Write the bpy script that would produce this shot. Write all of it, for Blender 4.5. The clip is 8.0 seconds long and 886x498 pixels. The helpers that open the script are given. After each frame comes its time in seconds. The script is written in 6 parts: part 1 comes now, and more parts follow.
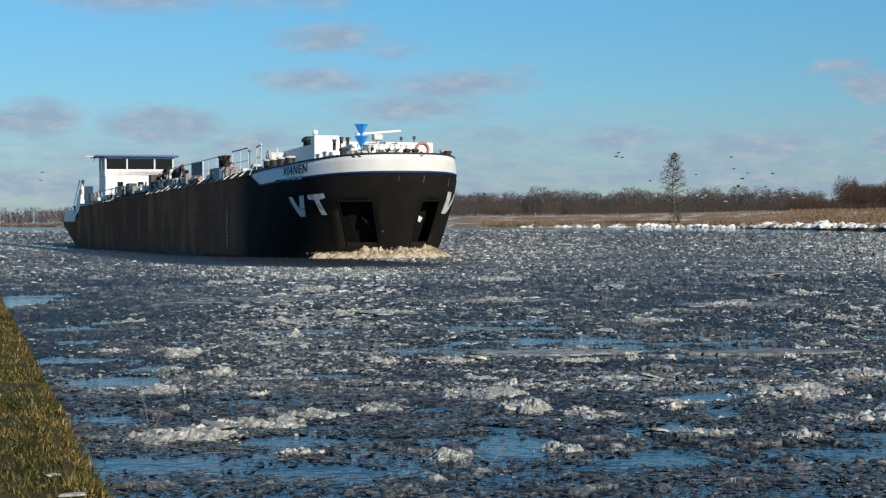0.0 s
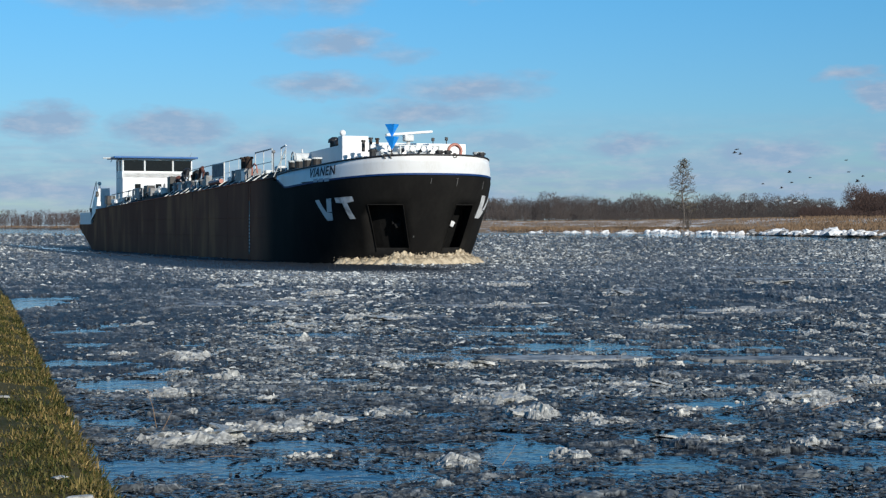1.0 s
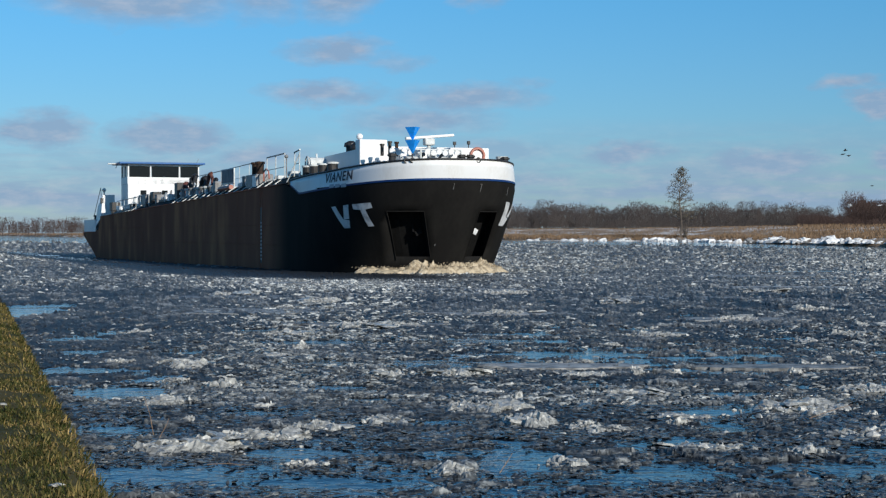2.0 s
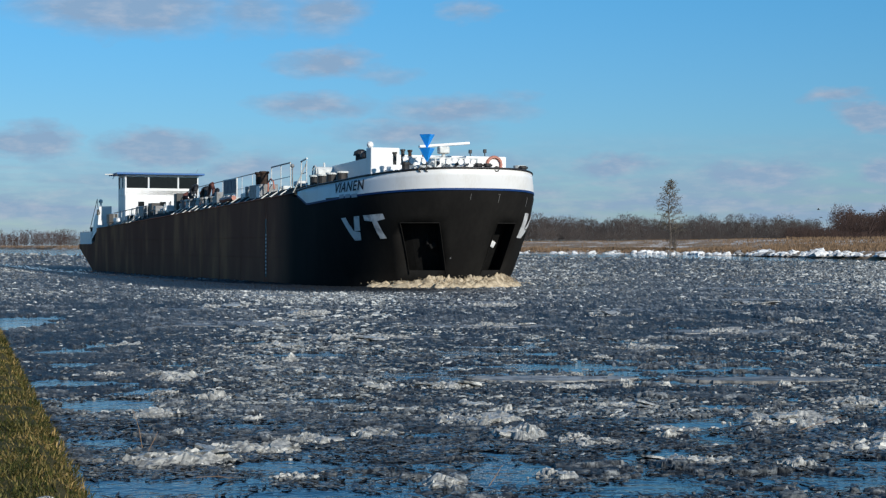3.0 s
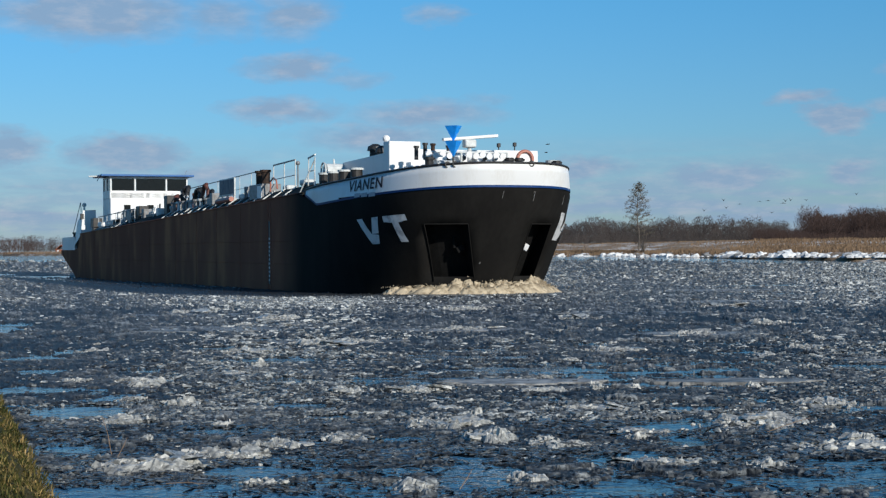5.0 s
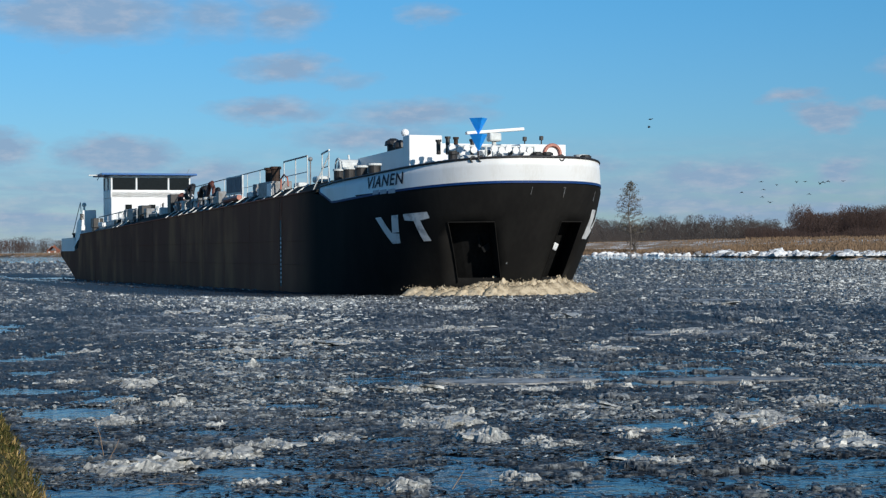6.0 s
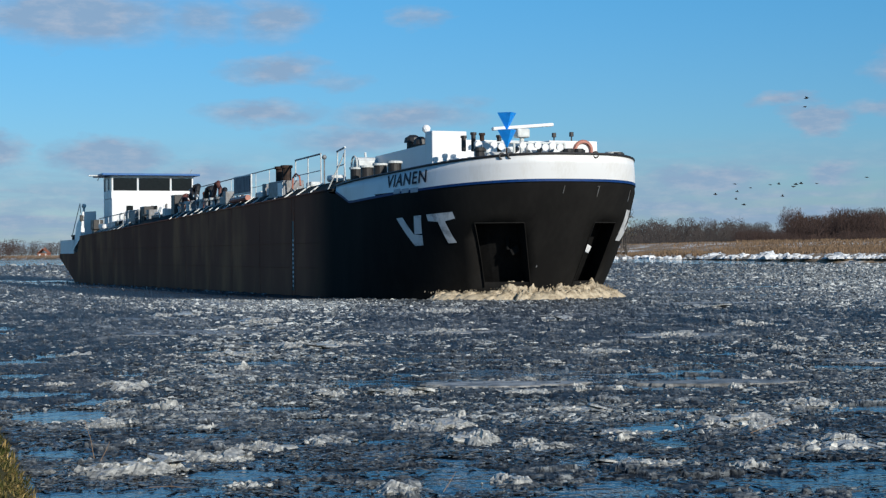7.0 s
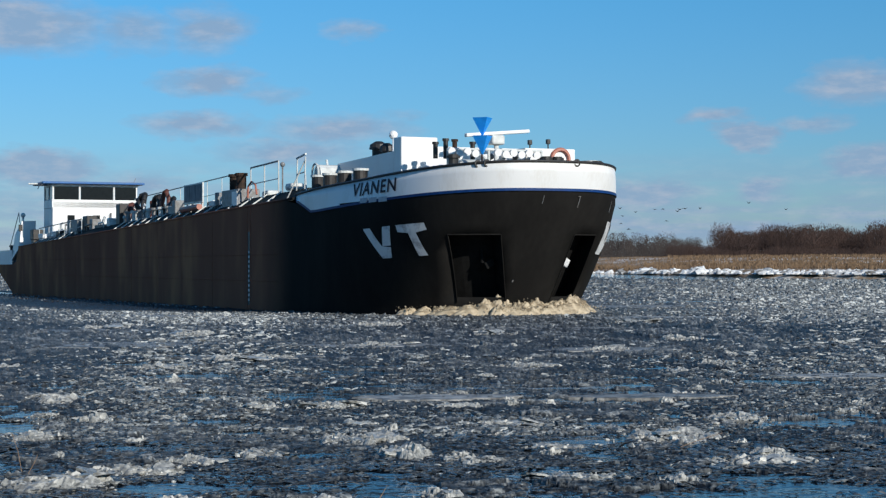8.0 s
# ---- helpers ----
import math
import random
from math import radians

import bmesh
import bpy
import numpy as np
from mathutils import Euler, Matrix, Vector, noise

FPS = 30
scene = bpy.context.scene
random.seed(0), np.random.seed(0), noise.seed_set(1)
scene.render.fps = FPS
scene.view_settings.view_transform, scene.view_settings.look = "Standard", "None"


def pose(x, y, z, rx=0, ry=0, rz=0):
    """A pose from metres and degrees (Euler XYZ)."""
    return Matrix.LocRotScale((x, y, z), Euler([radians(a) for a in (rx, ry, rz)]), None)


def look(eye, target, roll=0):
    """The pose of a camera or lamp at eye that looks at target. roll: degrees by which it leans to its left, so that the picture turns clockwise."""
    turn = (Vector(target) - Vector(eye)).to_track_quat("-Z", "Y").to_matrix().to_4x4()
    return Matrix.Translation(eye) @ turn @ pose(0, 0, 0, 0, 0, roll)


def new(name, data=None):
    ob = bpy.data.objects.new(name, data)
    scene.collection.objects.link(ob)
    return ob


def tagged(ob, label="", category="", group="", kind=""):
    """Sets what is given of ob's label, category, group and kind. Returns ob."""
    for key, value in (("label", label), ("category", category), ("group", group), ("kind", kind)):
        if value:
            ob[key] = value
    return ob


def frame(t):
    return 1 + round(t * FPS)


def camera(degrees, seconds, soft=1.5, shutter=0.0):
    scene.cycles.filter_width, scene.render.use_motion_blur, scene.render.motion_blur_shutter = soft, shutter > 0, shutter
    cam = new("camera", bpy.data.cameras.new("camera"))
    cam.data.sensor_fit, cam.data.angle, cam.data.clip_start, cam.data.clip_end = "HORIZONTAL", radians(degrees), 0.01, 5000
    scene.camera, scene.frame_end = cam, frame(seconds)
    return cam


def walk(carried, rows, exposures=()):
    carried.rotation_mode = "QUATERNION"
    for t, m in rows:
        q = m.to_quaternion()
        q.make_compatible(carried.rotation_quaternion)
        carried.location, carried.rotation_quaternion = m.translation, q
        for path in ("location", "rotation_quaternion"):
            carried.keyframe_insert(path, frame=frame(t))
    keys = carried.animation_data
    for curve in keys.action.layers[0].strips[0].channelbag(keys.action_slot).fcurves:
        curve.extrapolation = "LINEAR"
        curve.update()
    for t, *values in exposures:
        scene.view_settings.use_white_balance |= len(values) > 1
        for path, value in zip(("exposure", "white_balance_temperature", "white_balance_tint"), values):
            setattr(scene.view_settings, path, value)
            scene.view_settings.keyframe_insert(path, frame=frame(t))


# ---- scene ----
FOV = 30.16
EYE = (0.0, 0.0, 1.79)


def aim(yaw, pitch, roll):
    """Camera pose on its stand: yaw to the right of +y, pitch up, roll, in degrees."""
    y, p = radians(yaw), radians(pitch)
    way = Vector((math.sin(y) * math.cos(p), math.cos(y) * math.cos(p), math.sin(p)))
    return look(EYE, Vector(EYE) + way * 10, roll)


cam = camera(FOV, 8.0, soft=1.3)
walk(cam, [
    (0.0, aim(-0.332, -0.993, -0.342)), (0.5, aim(-0.641, -0.883, -0.122)), (1.0, aim(-0.643, -0.821, -0.001)),
    (2.5, aim(-0.458, -0.315, 0.116)), (3.0, aim(-0.189, -0.111, 0.088)), (3.5, aim(0.002, -0.096, 0.001)),
    (4.0, aim(0.267, -0.009, -0.094)), (4.5, aim(0.623, 0.022, -0.161)), (6.0, aim(1.173, 0.010, -0.495)),
    (6.5, aim(1.268, 0.051, -0.517)), (7.0, aim(1.487, 0.102, -0.471)), (7.5, aim(2.077, 0.297, -0.346)),
    (8.0, aim(3.826, 0.557, -0.118))],
    exposures=[(0.0, 0.14, 7350, 10), (0.4, 0.14, 7050, 10), (0.9, 0.16, 6650, 10), (1.8, 0.06, 6600, 10), (5.0, 0.03, 6600, 10), (8.0, 0.06, 6600, 10)])

# ---- light ----
SUN_AZ, SUN_EL = 146.0, 22.0          # degrees clockwise from +y, and above the horizon
SKY_STRENGTH, SUN_STRENGTH = 0.090, 4.6
sun_way = Vector((math.sin(radians(SUN_AZ)) * math.cos(radians(SUN_EL)), math.cos(radians(SUN_AZ)) * math.cos(radians(SUN_EL)), math.sin(radians(SUN_EL))))
sun = new("sun", bpy.data.lights.new("sun", "SUN"))
sun.data.energy, sun.data.angle, sun.data.color = SUN_STRENGTH, radians(0.53), (0.98, 0.94, 0.86)
sun.matrix_world = look(sun_way * 100, (0, 0, 0))


def sky_world():
    """Clear winter sky with small flat cumulus over the horizon (azimuth and elevation in degrees)."""
    world = bpy.data.worlds.new("winter_sky")
    scene.world = world
    world.use_nodes = True
    nt = world.node_tree
    nt.nodes.clear()
    N, L = nt.nodes.new, nt.links.new

    def math_node(op, a, b=None, clamp=False):
        n = N("ShaderNodeMath")
        n.operation, n.use_clamp = op, clamp
        for i, v in enumerate((a, b)):
            if v is None:
                continue
            if isinstance(v, (int, float)):
                n.inputs[i].default_value = v
            else:
                L(v, n.inputs[i])
        return n.outputs[0]

    coord = N("ShaderNodeTexCoord")
    sep = N("ShaderNodeSeparateXYZ")
    L(coord.outputs["Generated"], sep.inputs[0])
    az = math_node("MULTIPLY", math_node("ARCTAN2", sep.outputs[0], sep.outputs[1]), 57.2958)
    el = math_node("MULTIPLY", math_node("ARCSINE", sep.outputs[2]), 57.2958)
    plain = N("ShaderNodeCombineXYZ")
    L(az, plain.inputs[0])
    L(el, plain.inputs[1])

    def noise_node(scale_xyz, scale, detail, rough):
        mul = N("ShaderNodeVectorMath")
        mul.operation = "MULTIPLY"
        L(plain.outputs[0], mul.inputs[0])
        mul.inputs[1].default_value = scale_xyz
        n = N("ShaderNodeTexNoise")
        n.inputs["Scale"].default_value, n.inputs["Detail"].default_value, n.inputs["Roughness"].default_value = scale, detail, rough
        L(mul.outputs[0], n.inputs["Vector"])
        return n

    wobble = noise_node((0.55, 1.3, 1), 1.0, 6, 0.62)
    shift = N("ShaderNodeVectorMath")
    shift.operation = "SUBTRACT"
    L(wobble.outputs["Color"], shift.inputs[0])
    shift.inputs[1].default_value = (0.5, 0.5, 0.5)
    amp = N("ShaderNodeVectorMath")
    amp.operation = "MULTIPLY"
    L(shift.outputs[0], amp.inputs[0])
    amp.inputs[1].default_value = (2.6, 1.05, 0)
    warped = N("ShaderNodeVectorMath")
    warped.operation = "ADD"
    L(plain.outputs[0], warped.inputs[0])
    L(amp.outputs[0], warped.inputs[1])
    clouds = [(-11.2, 8.1, 3.2, 0.95, 1.0), (-6.9, 8.0, 1.5, 0.7, 0.6), (-4.2, 8.1, 1.4, 0.8, 0.7), (0.7, 8.1, 1.0, 0.35, 0.5),
              (-4.3, 6.3, 1.7, 0.45, 0.75), (-2.2, 5.9, 1.0, 0.3, 0.4), (-4.7, 4.8, 1.9, 0.42, 0.8), (0.2, 4.65, 2.4, 0.5, 0.75),
              (-1.4, 3.9, 2.6, 0.5, 0.7), (2.4, 5.2, 0.8, 0.2, 0.3), (-9.9, 3.3, 2.0, 0.62, 1.0), (-14.2, 3.5, 1.5, 0.6, 0.9),
              (13.3, 5.1, 1.1, 0.28, 0.75), (14.4, 4.4, 1.1, 0.42, 1.0), (16.4, 4.8, 1.3, 0.3, 0.6), (10.5, 2.4, 2.3, 0.5, 0.9),
              (14.9, 2.5, 1.2, 0.5, 0.8), (5.6, 2.8, 2.0, 0.45, 0.8), (18.0, 6.1, 1.7, 0.7, 0.9), (18.4, 3.4, 1.6, 0.6, 0.9),
              (-6.8, 2.7, 2.0, 0.6, 0.7), (1.5, 2.9, 2.6, 0.5, 0.5), (9.5, 1.4, 4.0, 0.4, 0.6), (-12.5, 1.7, 4.0, 0.4, 0.5)]
    total = None
    for ca, ce, ra, re, dens in clouds:
        sub = N("ShaderNodeVectorMath")
        sub.operation = "SUBTRACT"
        L(warped.outputs[0], sub.inputs[0])
        sub.inputs[1].default_value = (ca, ce, 0)
        div = N("ShaderNodeVectorMath")
        div.operation = "MULTIPLY"
        L(sub.outputs[0], div.inputs[0])
        div.inputs[1].default_value = (1 / ra, 1 / re, 0)
        ln = N("ShaderNodeVectorMath")
        ln.operation = "LENGTH"
        L(div.outputs[0], ln.inputs[0])
        body = math_node("MULTIPLY", math_node("SUBTRACT", 1.35, ln.outputs["Value"], True), dens)
        total = body if total is None else math_node("MAXIMUM", total, body)
    # thin streaks low over the horizon, all round
    streak = noise_node((0.16, 1.5, 1), 1.0, 5, 0.6)
    low = math_node("SUBTRACT", 1.0, math_node("MULTIPLY", math_node("ABSOLUTE", math_node("SUBTRACT", el, 1.3)), 0.36), True)
    band = math_node("MULTIPLY", math_node("MULTIPLY", math_node("SUBTRACT", streak.outputs["Fac"], 0.31, True), 4.0, True), low)
    cover = math_node("MAXIMUM", math_node("MULTIPLY", math_node("MULTIPLY", total, 1.4, True), 0.88), math_node("MULTIPLY", band, 0.92), True)
    # lit tops, greyer bases
    puff = noise_node((0.9, 2.6, 1), 1.0, 5, 0.6)
    ramp = N("ShaderNodeValToRGB")
    ramp.color_ramp.elements[0].position, ramp.color_ramp.elements[0].color = 0.45, (0.25, 0.37, 0.54, 1)
    ramp.color_ramp.elements[1].position, ramp.color_ramp.elements[1].color = 0.82, (0.43, 0.485, 0.59, 1)
    L(puff.outputs["Fac"], ramp.inputs[0])
    sky = N("ShaderNodeTexSky")
    sky.sky_type, sky.sun_disc = "NISHITA", False
    sky.sun_elevation, sky.sun_rotation = radians(SUN_EL), radians(SUN_AZ)
    sky.air_density, sky.dust_density, sky.ozone_density = 1.0, 0.25, 3.0
    bg, bg2, mix, out = N("ShaderNodeBackground"), N("ShaderNodeBackground"), N("ShaderNodeMixShader"), N("ShaderNodeOutputWorld")
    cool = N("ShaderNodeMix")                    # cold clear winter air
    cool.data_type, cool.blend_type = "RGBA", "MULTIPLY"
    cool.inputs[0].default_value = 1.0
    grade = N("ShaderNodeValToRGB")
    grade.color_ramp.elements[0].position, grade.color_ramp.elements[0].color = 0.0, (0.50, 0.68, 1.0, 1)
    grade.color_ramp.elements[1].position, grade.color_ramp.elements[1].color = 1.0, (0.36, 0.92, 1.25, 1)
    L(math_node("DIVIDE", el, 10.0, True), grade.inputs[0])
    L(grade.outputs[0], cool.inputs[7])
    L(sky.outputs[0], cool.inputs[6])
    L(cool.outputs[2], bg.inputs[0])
    bg.inputs[1].default_value = SKY_STRENGTH
    L(ramp.outputs[0], bg2.inputs[0])
    bg2.inputs[1].default_value = 1.0
    L(cover, mix.inputs[0])
    L(bg.outputs[0], mix.inputs[1])
    L(bg2.outputs[0], mix.inputs[2])
    L(mix.outputs[0], out.inputs[0])


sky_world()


# ---- materials ----
def mat(name, base, rough=0.6, metal=0.0, second=None, scale=4.0, fine=40.0, bump=0.0, spread=(0.35, 0.65), island=None, obj_random=0.0, stretch=(1, 1, 1), trans=0.0, ior=1.45, coat=0.0, spec=0.5, coords="Object"):
    """Principled surface: two tones mixed by noise at two scales, with fine relief."""
    m = bpy.data.materials.new(name)
    m.use_nodes = True
    nt = m.node_tree
    N, L = nt.nodes.new, nt.links.new
    b = nt.nodes["Principled BSDF"]
    b.inputs["Roughness"].default_value, b.inputs["Metallic"].default_value = rough, metal
    b.inputs["IOR"].default_value, b.inputs["Transmission Weight"].default_value, b.inputs["Coat Weight"].default_value = ior, trans, coat
    b.inputs["Specular IOR Level"].default_value = spec
    second = second or tuple(c * 0.75 for c in base)
    tc, mp = N("ShaderNodeTexCoord"), N("ShaderNodeMapping")
    L(tc.outputs[coords], mp.inputs[0])
    mp.inputs["Scale"].default_value = stretch
    n1, n2 = N("ShaderNodeTexNoise"), N("ShaderNodeTexNoise")
    for n, s, dt in ((n1, scale, 6), (n2, fine, 4)):
        n.inputs["Scale"].default_value, n.inputs["Detail"].default_value = s, dt
        L(mp.outputs[0], n.inputs["Vector"])
    add = N("ShaderNodeMath")
    add.operation = "MULTIPLY_ADD"
    L(n2.outputs[0], add.inputs[0])
    add.inputs[1].default_value = 0.35
    L(n1.outputs[0], add.inputs[2])
    rng = N("ShaderNodeMapRange")
    rng.inputs[1].default_value, rng.inputs[2].default_value = spread[0] + 0.175, spread[1] + 0.175
    L(add.outputs[0], rng.inputs[0])
    mix = N("ShaderNodeMix")
    mix.data_type = "RGBA"
    mix.inputs[6].default_value, mix.inputs[7].default_value = (*base, 1), (*second, 1)
    L(rng.outputs[0], mix.inputs[0])
    color = mix.outputs[2]
    if island:
        geo, ramp = N("ShaderNodeNewGeometry"), N("ShaderNodeValToRGB")
        L(geo.outputs["Random Per Island"], ramp.inputs[0])
        els = ramp.color_ramp.elements
        for i, (pos, col) in enumerate(island):
            e = els[i] if i < 2 else els.new(pos)
            e.position, e.color = pos, (*col, 1)
        mul = N("ShaderNodeMix")
        mul.data_type, mul.blend_type = "RGBA", "MULTIPLY"
        mul.inputs[0].default_value = 1.0
        L(color, mul.inputs[6])
        L(ramp.outputs[0], mul.inputs[7])
        color = mul.outputs[2]
    if obj_random:
        info, hsv, mr = N("ShaderNodeObjectInfo"), N("ShaderNodeHueSaturation"), N("ShaderNodeMapRange")
        L(info.outputs["Random"], mr.inputs[0])
        mr.inputs[3].default_value, mr.inputs[4].default_value = 1 - obj_random, 1 + obj_random
        L(mr.outputs[0], hsv.inputs["Value"])
        L(color, hsv.inputs["Color"])
        color = hsv.outputs[0]
    L(color, b.inputs["Base Color"])
    if bump:
        bp = N("ShaderNodeBump")
        bp.inputs["Strength"].default_value, bp.inputs["Distance"].default_value = bump, 0.02
        L(add.outputs[0], bp.inputs["Height"])
        L(bp.outputs[0], b.inputs["Normal"])
    return m


def hull_material():
    """Near-black at the bow, passing into much lighter rust-streaked brown along the side."""
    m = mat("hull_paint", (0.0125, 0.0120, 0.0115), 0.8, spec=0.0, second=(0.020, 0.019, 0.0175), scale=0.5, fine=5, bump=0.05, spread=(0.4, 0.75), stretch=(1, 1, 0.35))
    nt = m.node_tree
    N, L = nt.nodes.new, nt.links.new
    b = nt.nodes["Principled BSDF"]
    black = b.inputs["Base Color"].links[0].from_socket
    tc, mp, sep = N("ShaderNodeTexCoord"), N("ShaderNodeMapping"), N("ShaderNodeSeparateXYZ")
    L(tc.outputs["Object"], mp.inputs[0])
    L(tc.outputs["Object"], sep.inputs[0])
    mp.inputs["Scale"].default_value = (1, 1, 0.45)
    n1, n2 = N("ShaderNodeTexNoise"), N("ShaderNodeTexNoise")
    for n, s in ((n1, 0.16), (n2, 0.5)):
        n.inputs["Scale"].default_value, n.inputs["Detail"].default_value = s, 3
        L(mp.outputs[0], n.inputs["Vector"])
    mul = N("ShaderNodeMath")
    mul.operation = "MULTIPLY"
    L(n1.outputs[0], mul.inputs[0])
    L(n2.outputs[0], mul.inputs[1])
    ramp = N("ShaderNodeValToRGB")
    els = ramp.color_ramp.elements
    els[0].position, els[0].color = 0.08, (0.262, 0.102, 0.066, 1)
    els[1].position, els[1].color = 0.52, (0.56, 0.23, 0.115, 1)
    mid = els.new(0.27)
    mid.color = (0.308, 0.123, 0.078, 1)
    # each plate of the side has weathered a little differently
    cut, whole, tone, shade = N("ShaderNodeMath"), N("ShaderNodeMath"), N("ShaderNodeTexWhiteNoise"), N("ShaderNodeMath")
    cut.operation, whole.operation, shade.operation = "MULTIPLY", "FLOOR", "MULTIPLY_ADD"
    cut.inputs[1].default_value = 0.155
    tone.noise_dimensions = "1D"
    L(sep.outputs[0], cut.inputs[0])
    L(cut.outputs[0], whole.inputs[0])
    L(whole.outputs[0], tone.inputs["W"])
    L(tone.outputs["Value"], shade.inputs[0])
    shade.inputs[1].default_value = 0.05
    L(mul.outputs[0], shade.inputs[2])
    L(shade.outputs[0], ramp.inputs[0])
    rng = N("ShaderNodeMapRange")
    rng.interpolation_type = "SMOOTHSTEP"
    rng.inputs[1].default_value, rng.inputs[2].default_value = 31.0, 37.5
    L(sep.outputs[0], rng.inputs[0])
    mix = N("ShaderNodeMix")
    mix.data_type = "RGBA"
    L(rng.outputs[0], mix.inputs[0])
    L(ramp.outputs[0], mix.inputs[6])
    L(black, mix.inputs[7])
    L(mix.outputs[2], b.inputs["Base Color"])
    gloss = N("ShaderNodeMath")
    gloss.operation = "MULTIPLY"
    gloss.inputs[1].default_value = 0.02
    L(rng.outputs[0], gloss.inputs[0])
    L(gloss.outputs[0], b.inputs["Specular IOR Level"])
    b.inputs["Roughness"].default_value = 0.65
    return m


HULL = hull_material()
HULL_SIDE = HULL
POCKET = mat("pocket_steel", (0.014, 0.014, 0.014), 0.9, spec=0.0)
WHITE = mat("white_marine_paint", (0.74, 0.74, 0.73), 0.4, second=(0.62, 0.60, 0.56), scale=0.8, fine=12, spread=(0.5, 0.85), stretch=(1, 1, 0.35))
LETTER = mat("letter_white_paint", (0.62, 0.62, 0.61), 0.5, second=(0.30, 0.30, 0.31), scale=2.2, fine=14, spread=(0.5, 0.72))
BLUE_LINE = mat("dark_blue_paint", (0.006, 0.04, 0.15), 0.5, spec=0.2)
CONE_BLUE = mat("signal_blue_paint", (0.008, 0.30, 0.86), 0.5, second=(0.006, 0.25, 0.76))
ROOF_BLUE = mat("roof_blue_paint", (0.02, 0.12, 0.34), 0.4)
BLACK = mat("black_deck_paint", (0.014, 0.014, 0.015), 0.5, second=(0.03, 0.026, 0.023))
NAME = mat("maroon_lettering", (0.022, 0.008, 0.014), 0.5, spec=0.2)
DECK = mat("dark_green_deck", (0.02, 0.026, 0.025), 0.8, spec=0.05, second=(0.035, 0.042, 0.04), scale=1.2, bump=0.1)
GREY = mat("grey_steel_paint", (0.22, 0.23, 0.24), 0.5, second=(0.14, 0.13, 0.12))
PALE = mat("pale_rail_paint", (0.62, 0.64, 0.62), 0.45)
RED = mat("oxide_red_hose", (0.13, 0.045, 0.032), 0.6)
ORANGE = mat("faded_orange_red", (0.45, 0.17, 0.12), 0.5)
PANEL = mat("dark_panel", (0.07, 0.08, 0.11), 0.5, second=(0.13, 0.14, 0.17), scale=1.5, spec=0.15)
GLASS = mat("tinted_window_glass", (0.008, 0.009, 0.010), 0.08, ior=1.45, spec=0.3)
BARS = mat("faint_bar_paint", (0.42, 0.44, 0.48), 0.6)
RUST = mat("rusty_exhaust", (0.03, 0.022, 0.018), 0.8, second=(0.06, 0.035, 0.025), scale=3, spec=0.2)
SHEET = mat("pale_slush_sheet", (0.11, 0.11, 0.108), 0.45, second=(0.33, 0.325, 0.31), scale=4, fine=26, bump=1.0, spread=(0.38, 0.62), ior=1.31, spec=0.2, obj_random=0.25)
SNOW = mat("old_snow", (0.50, 0.50, 0.48), 0.7, second=(0.24, 0.23, 0.20), scale=9, fine=60, bump=0.5)
FOAM = mat("muddy_foam_and_ice", (0.50, 0.41, 0.285), 0.6, second=(0.19, 0.145, 0.09), scale=3.0, fine=20, bump=1.0, spread=(0.42, 0.68))
SHORE_ICE = mat("shore_snow_ice", (0.82, 0.82, 0.80), 0.6, second=(0.42, 0.43, 0.45), scale=0.9, fine=5, bump=0.9, spread=(0.48, 0.70), island=[(0.0, (0.16, 0.15, 0.14)), (1.0, (1.0, 1.0, 0.99)), (0.25, (0.5, 0.51, 0.53)), (0.5, (0.85, 0.85, 0.86))])
GRASS = mat("winter_grass_blades", (0.30, 0.225, 0.10), 0.8, second=(0.07, 0.082, 0.028), scale=1.9, fine=9, spec=0.15, island=[(0.0, (0.16, 0.26, 0.12)), (1.0, (1.75, 1.55, 1.35)), (0.4, (0.42, 0.46, 0.32)), (0.7, (0.8, 0.72, 0.62)), (0.9, (1.2, 1.05, 0.92))])
TURF = mat("winter_turf", (0.085, 0.068, 0.03), 0.95, spec=0.1, second=(0.035, 0.038, 0.014), scale=1.5, fine=18, bump=0.9)
FIELD = mat("winter_meadow", (0.24, 0.165, 0.10), 0.95, second=(0.62, 0.60, 0.57), scale=0.12, fine=1.0, spread=(0.50, 0.66), bump=0.2, coords="Object")
REED = mat("dry_reed", (0.225, 0.15, 0.092), 0.8, second=(0.14, 0.092, 0.058), scale=0.3, fine=2, island=[(0.0, (0.6, 0.58, 0.55)), (1.0, (1.15, 1.1, 1.0))])
TWIG = mat("bare_twigs", (0.042, 0.038, 0.038), 0.9, second=(0.066, 0.056, 0.053), scale=0.08, fine=1, island=[(0.0, (0.6, 0.6, 0.62)), (1.0, (1.2, 1.12, 1.05))])
TWIG_RED = mat("reddish_bare_twigs", (0.040, 0.026, 0.023), 0.9, second=(0.062, 0.039, 0.032), scale=0.08, fine=1, island=[(0.0, (0.6, 0.6, 0.62)), (1.0, (1.2, 1.1, 1.05))])
BARK = mat("alder_bark", (0.16, 0.135, 0.11), 0.9, second=(0.08, 0.065, 0.055), scale=1, fine=6)
LEAF = mat("dry_alder_leaves", (0.085, 0.075, 0.05), 0.8, second=(0.13, 0.105, 0.07), scale=0.4, fine=3)
BIRD = mat("dark_plumage", (0.03, 0.028, 0.027), 0.8)
GULL = mat("white_plumage", (0.75, 0.75, 0.73), 0.8)
BRICK = mat("red_brick", (0.26, 0.10, 0.06), 0.9)
TILE = mat("roof_tiles", (0.30, 0.10, 0.05), 0.85)
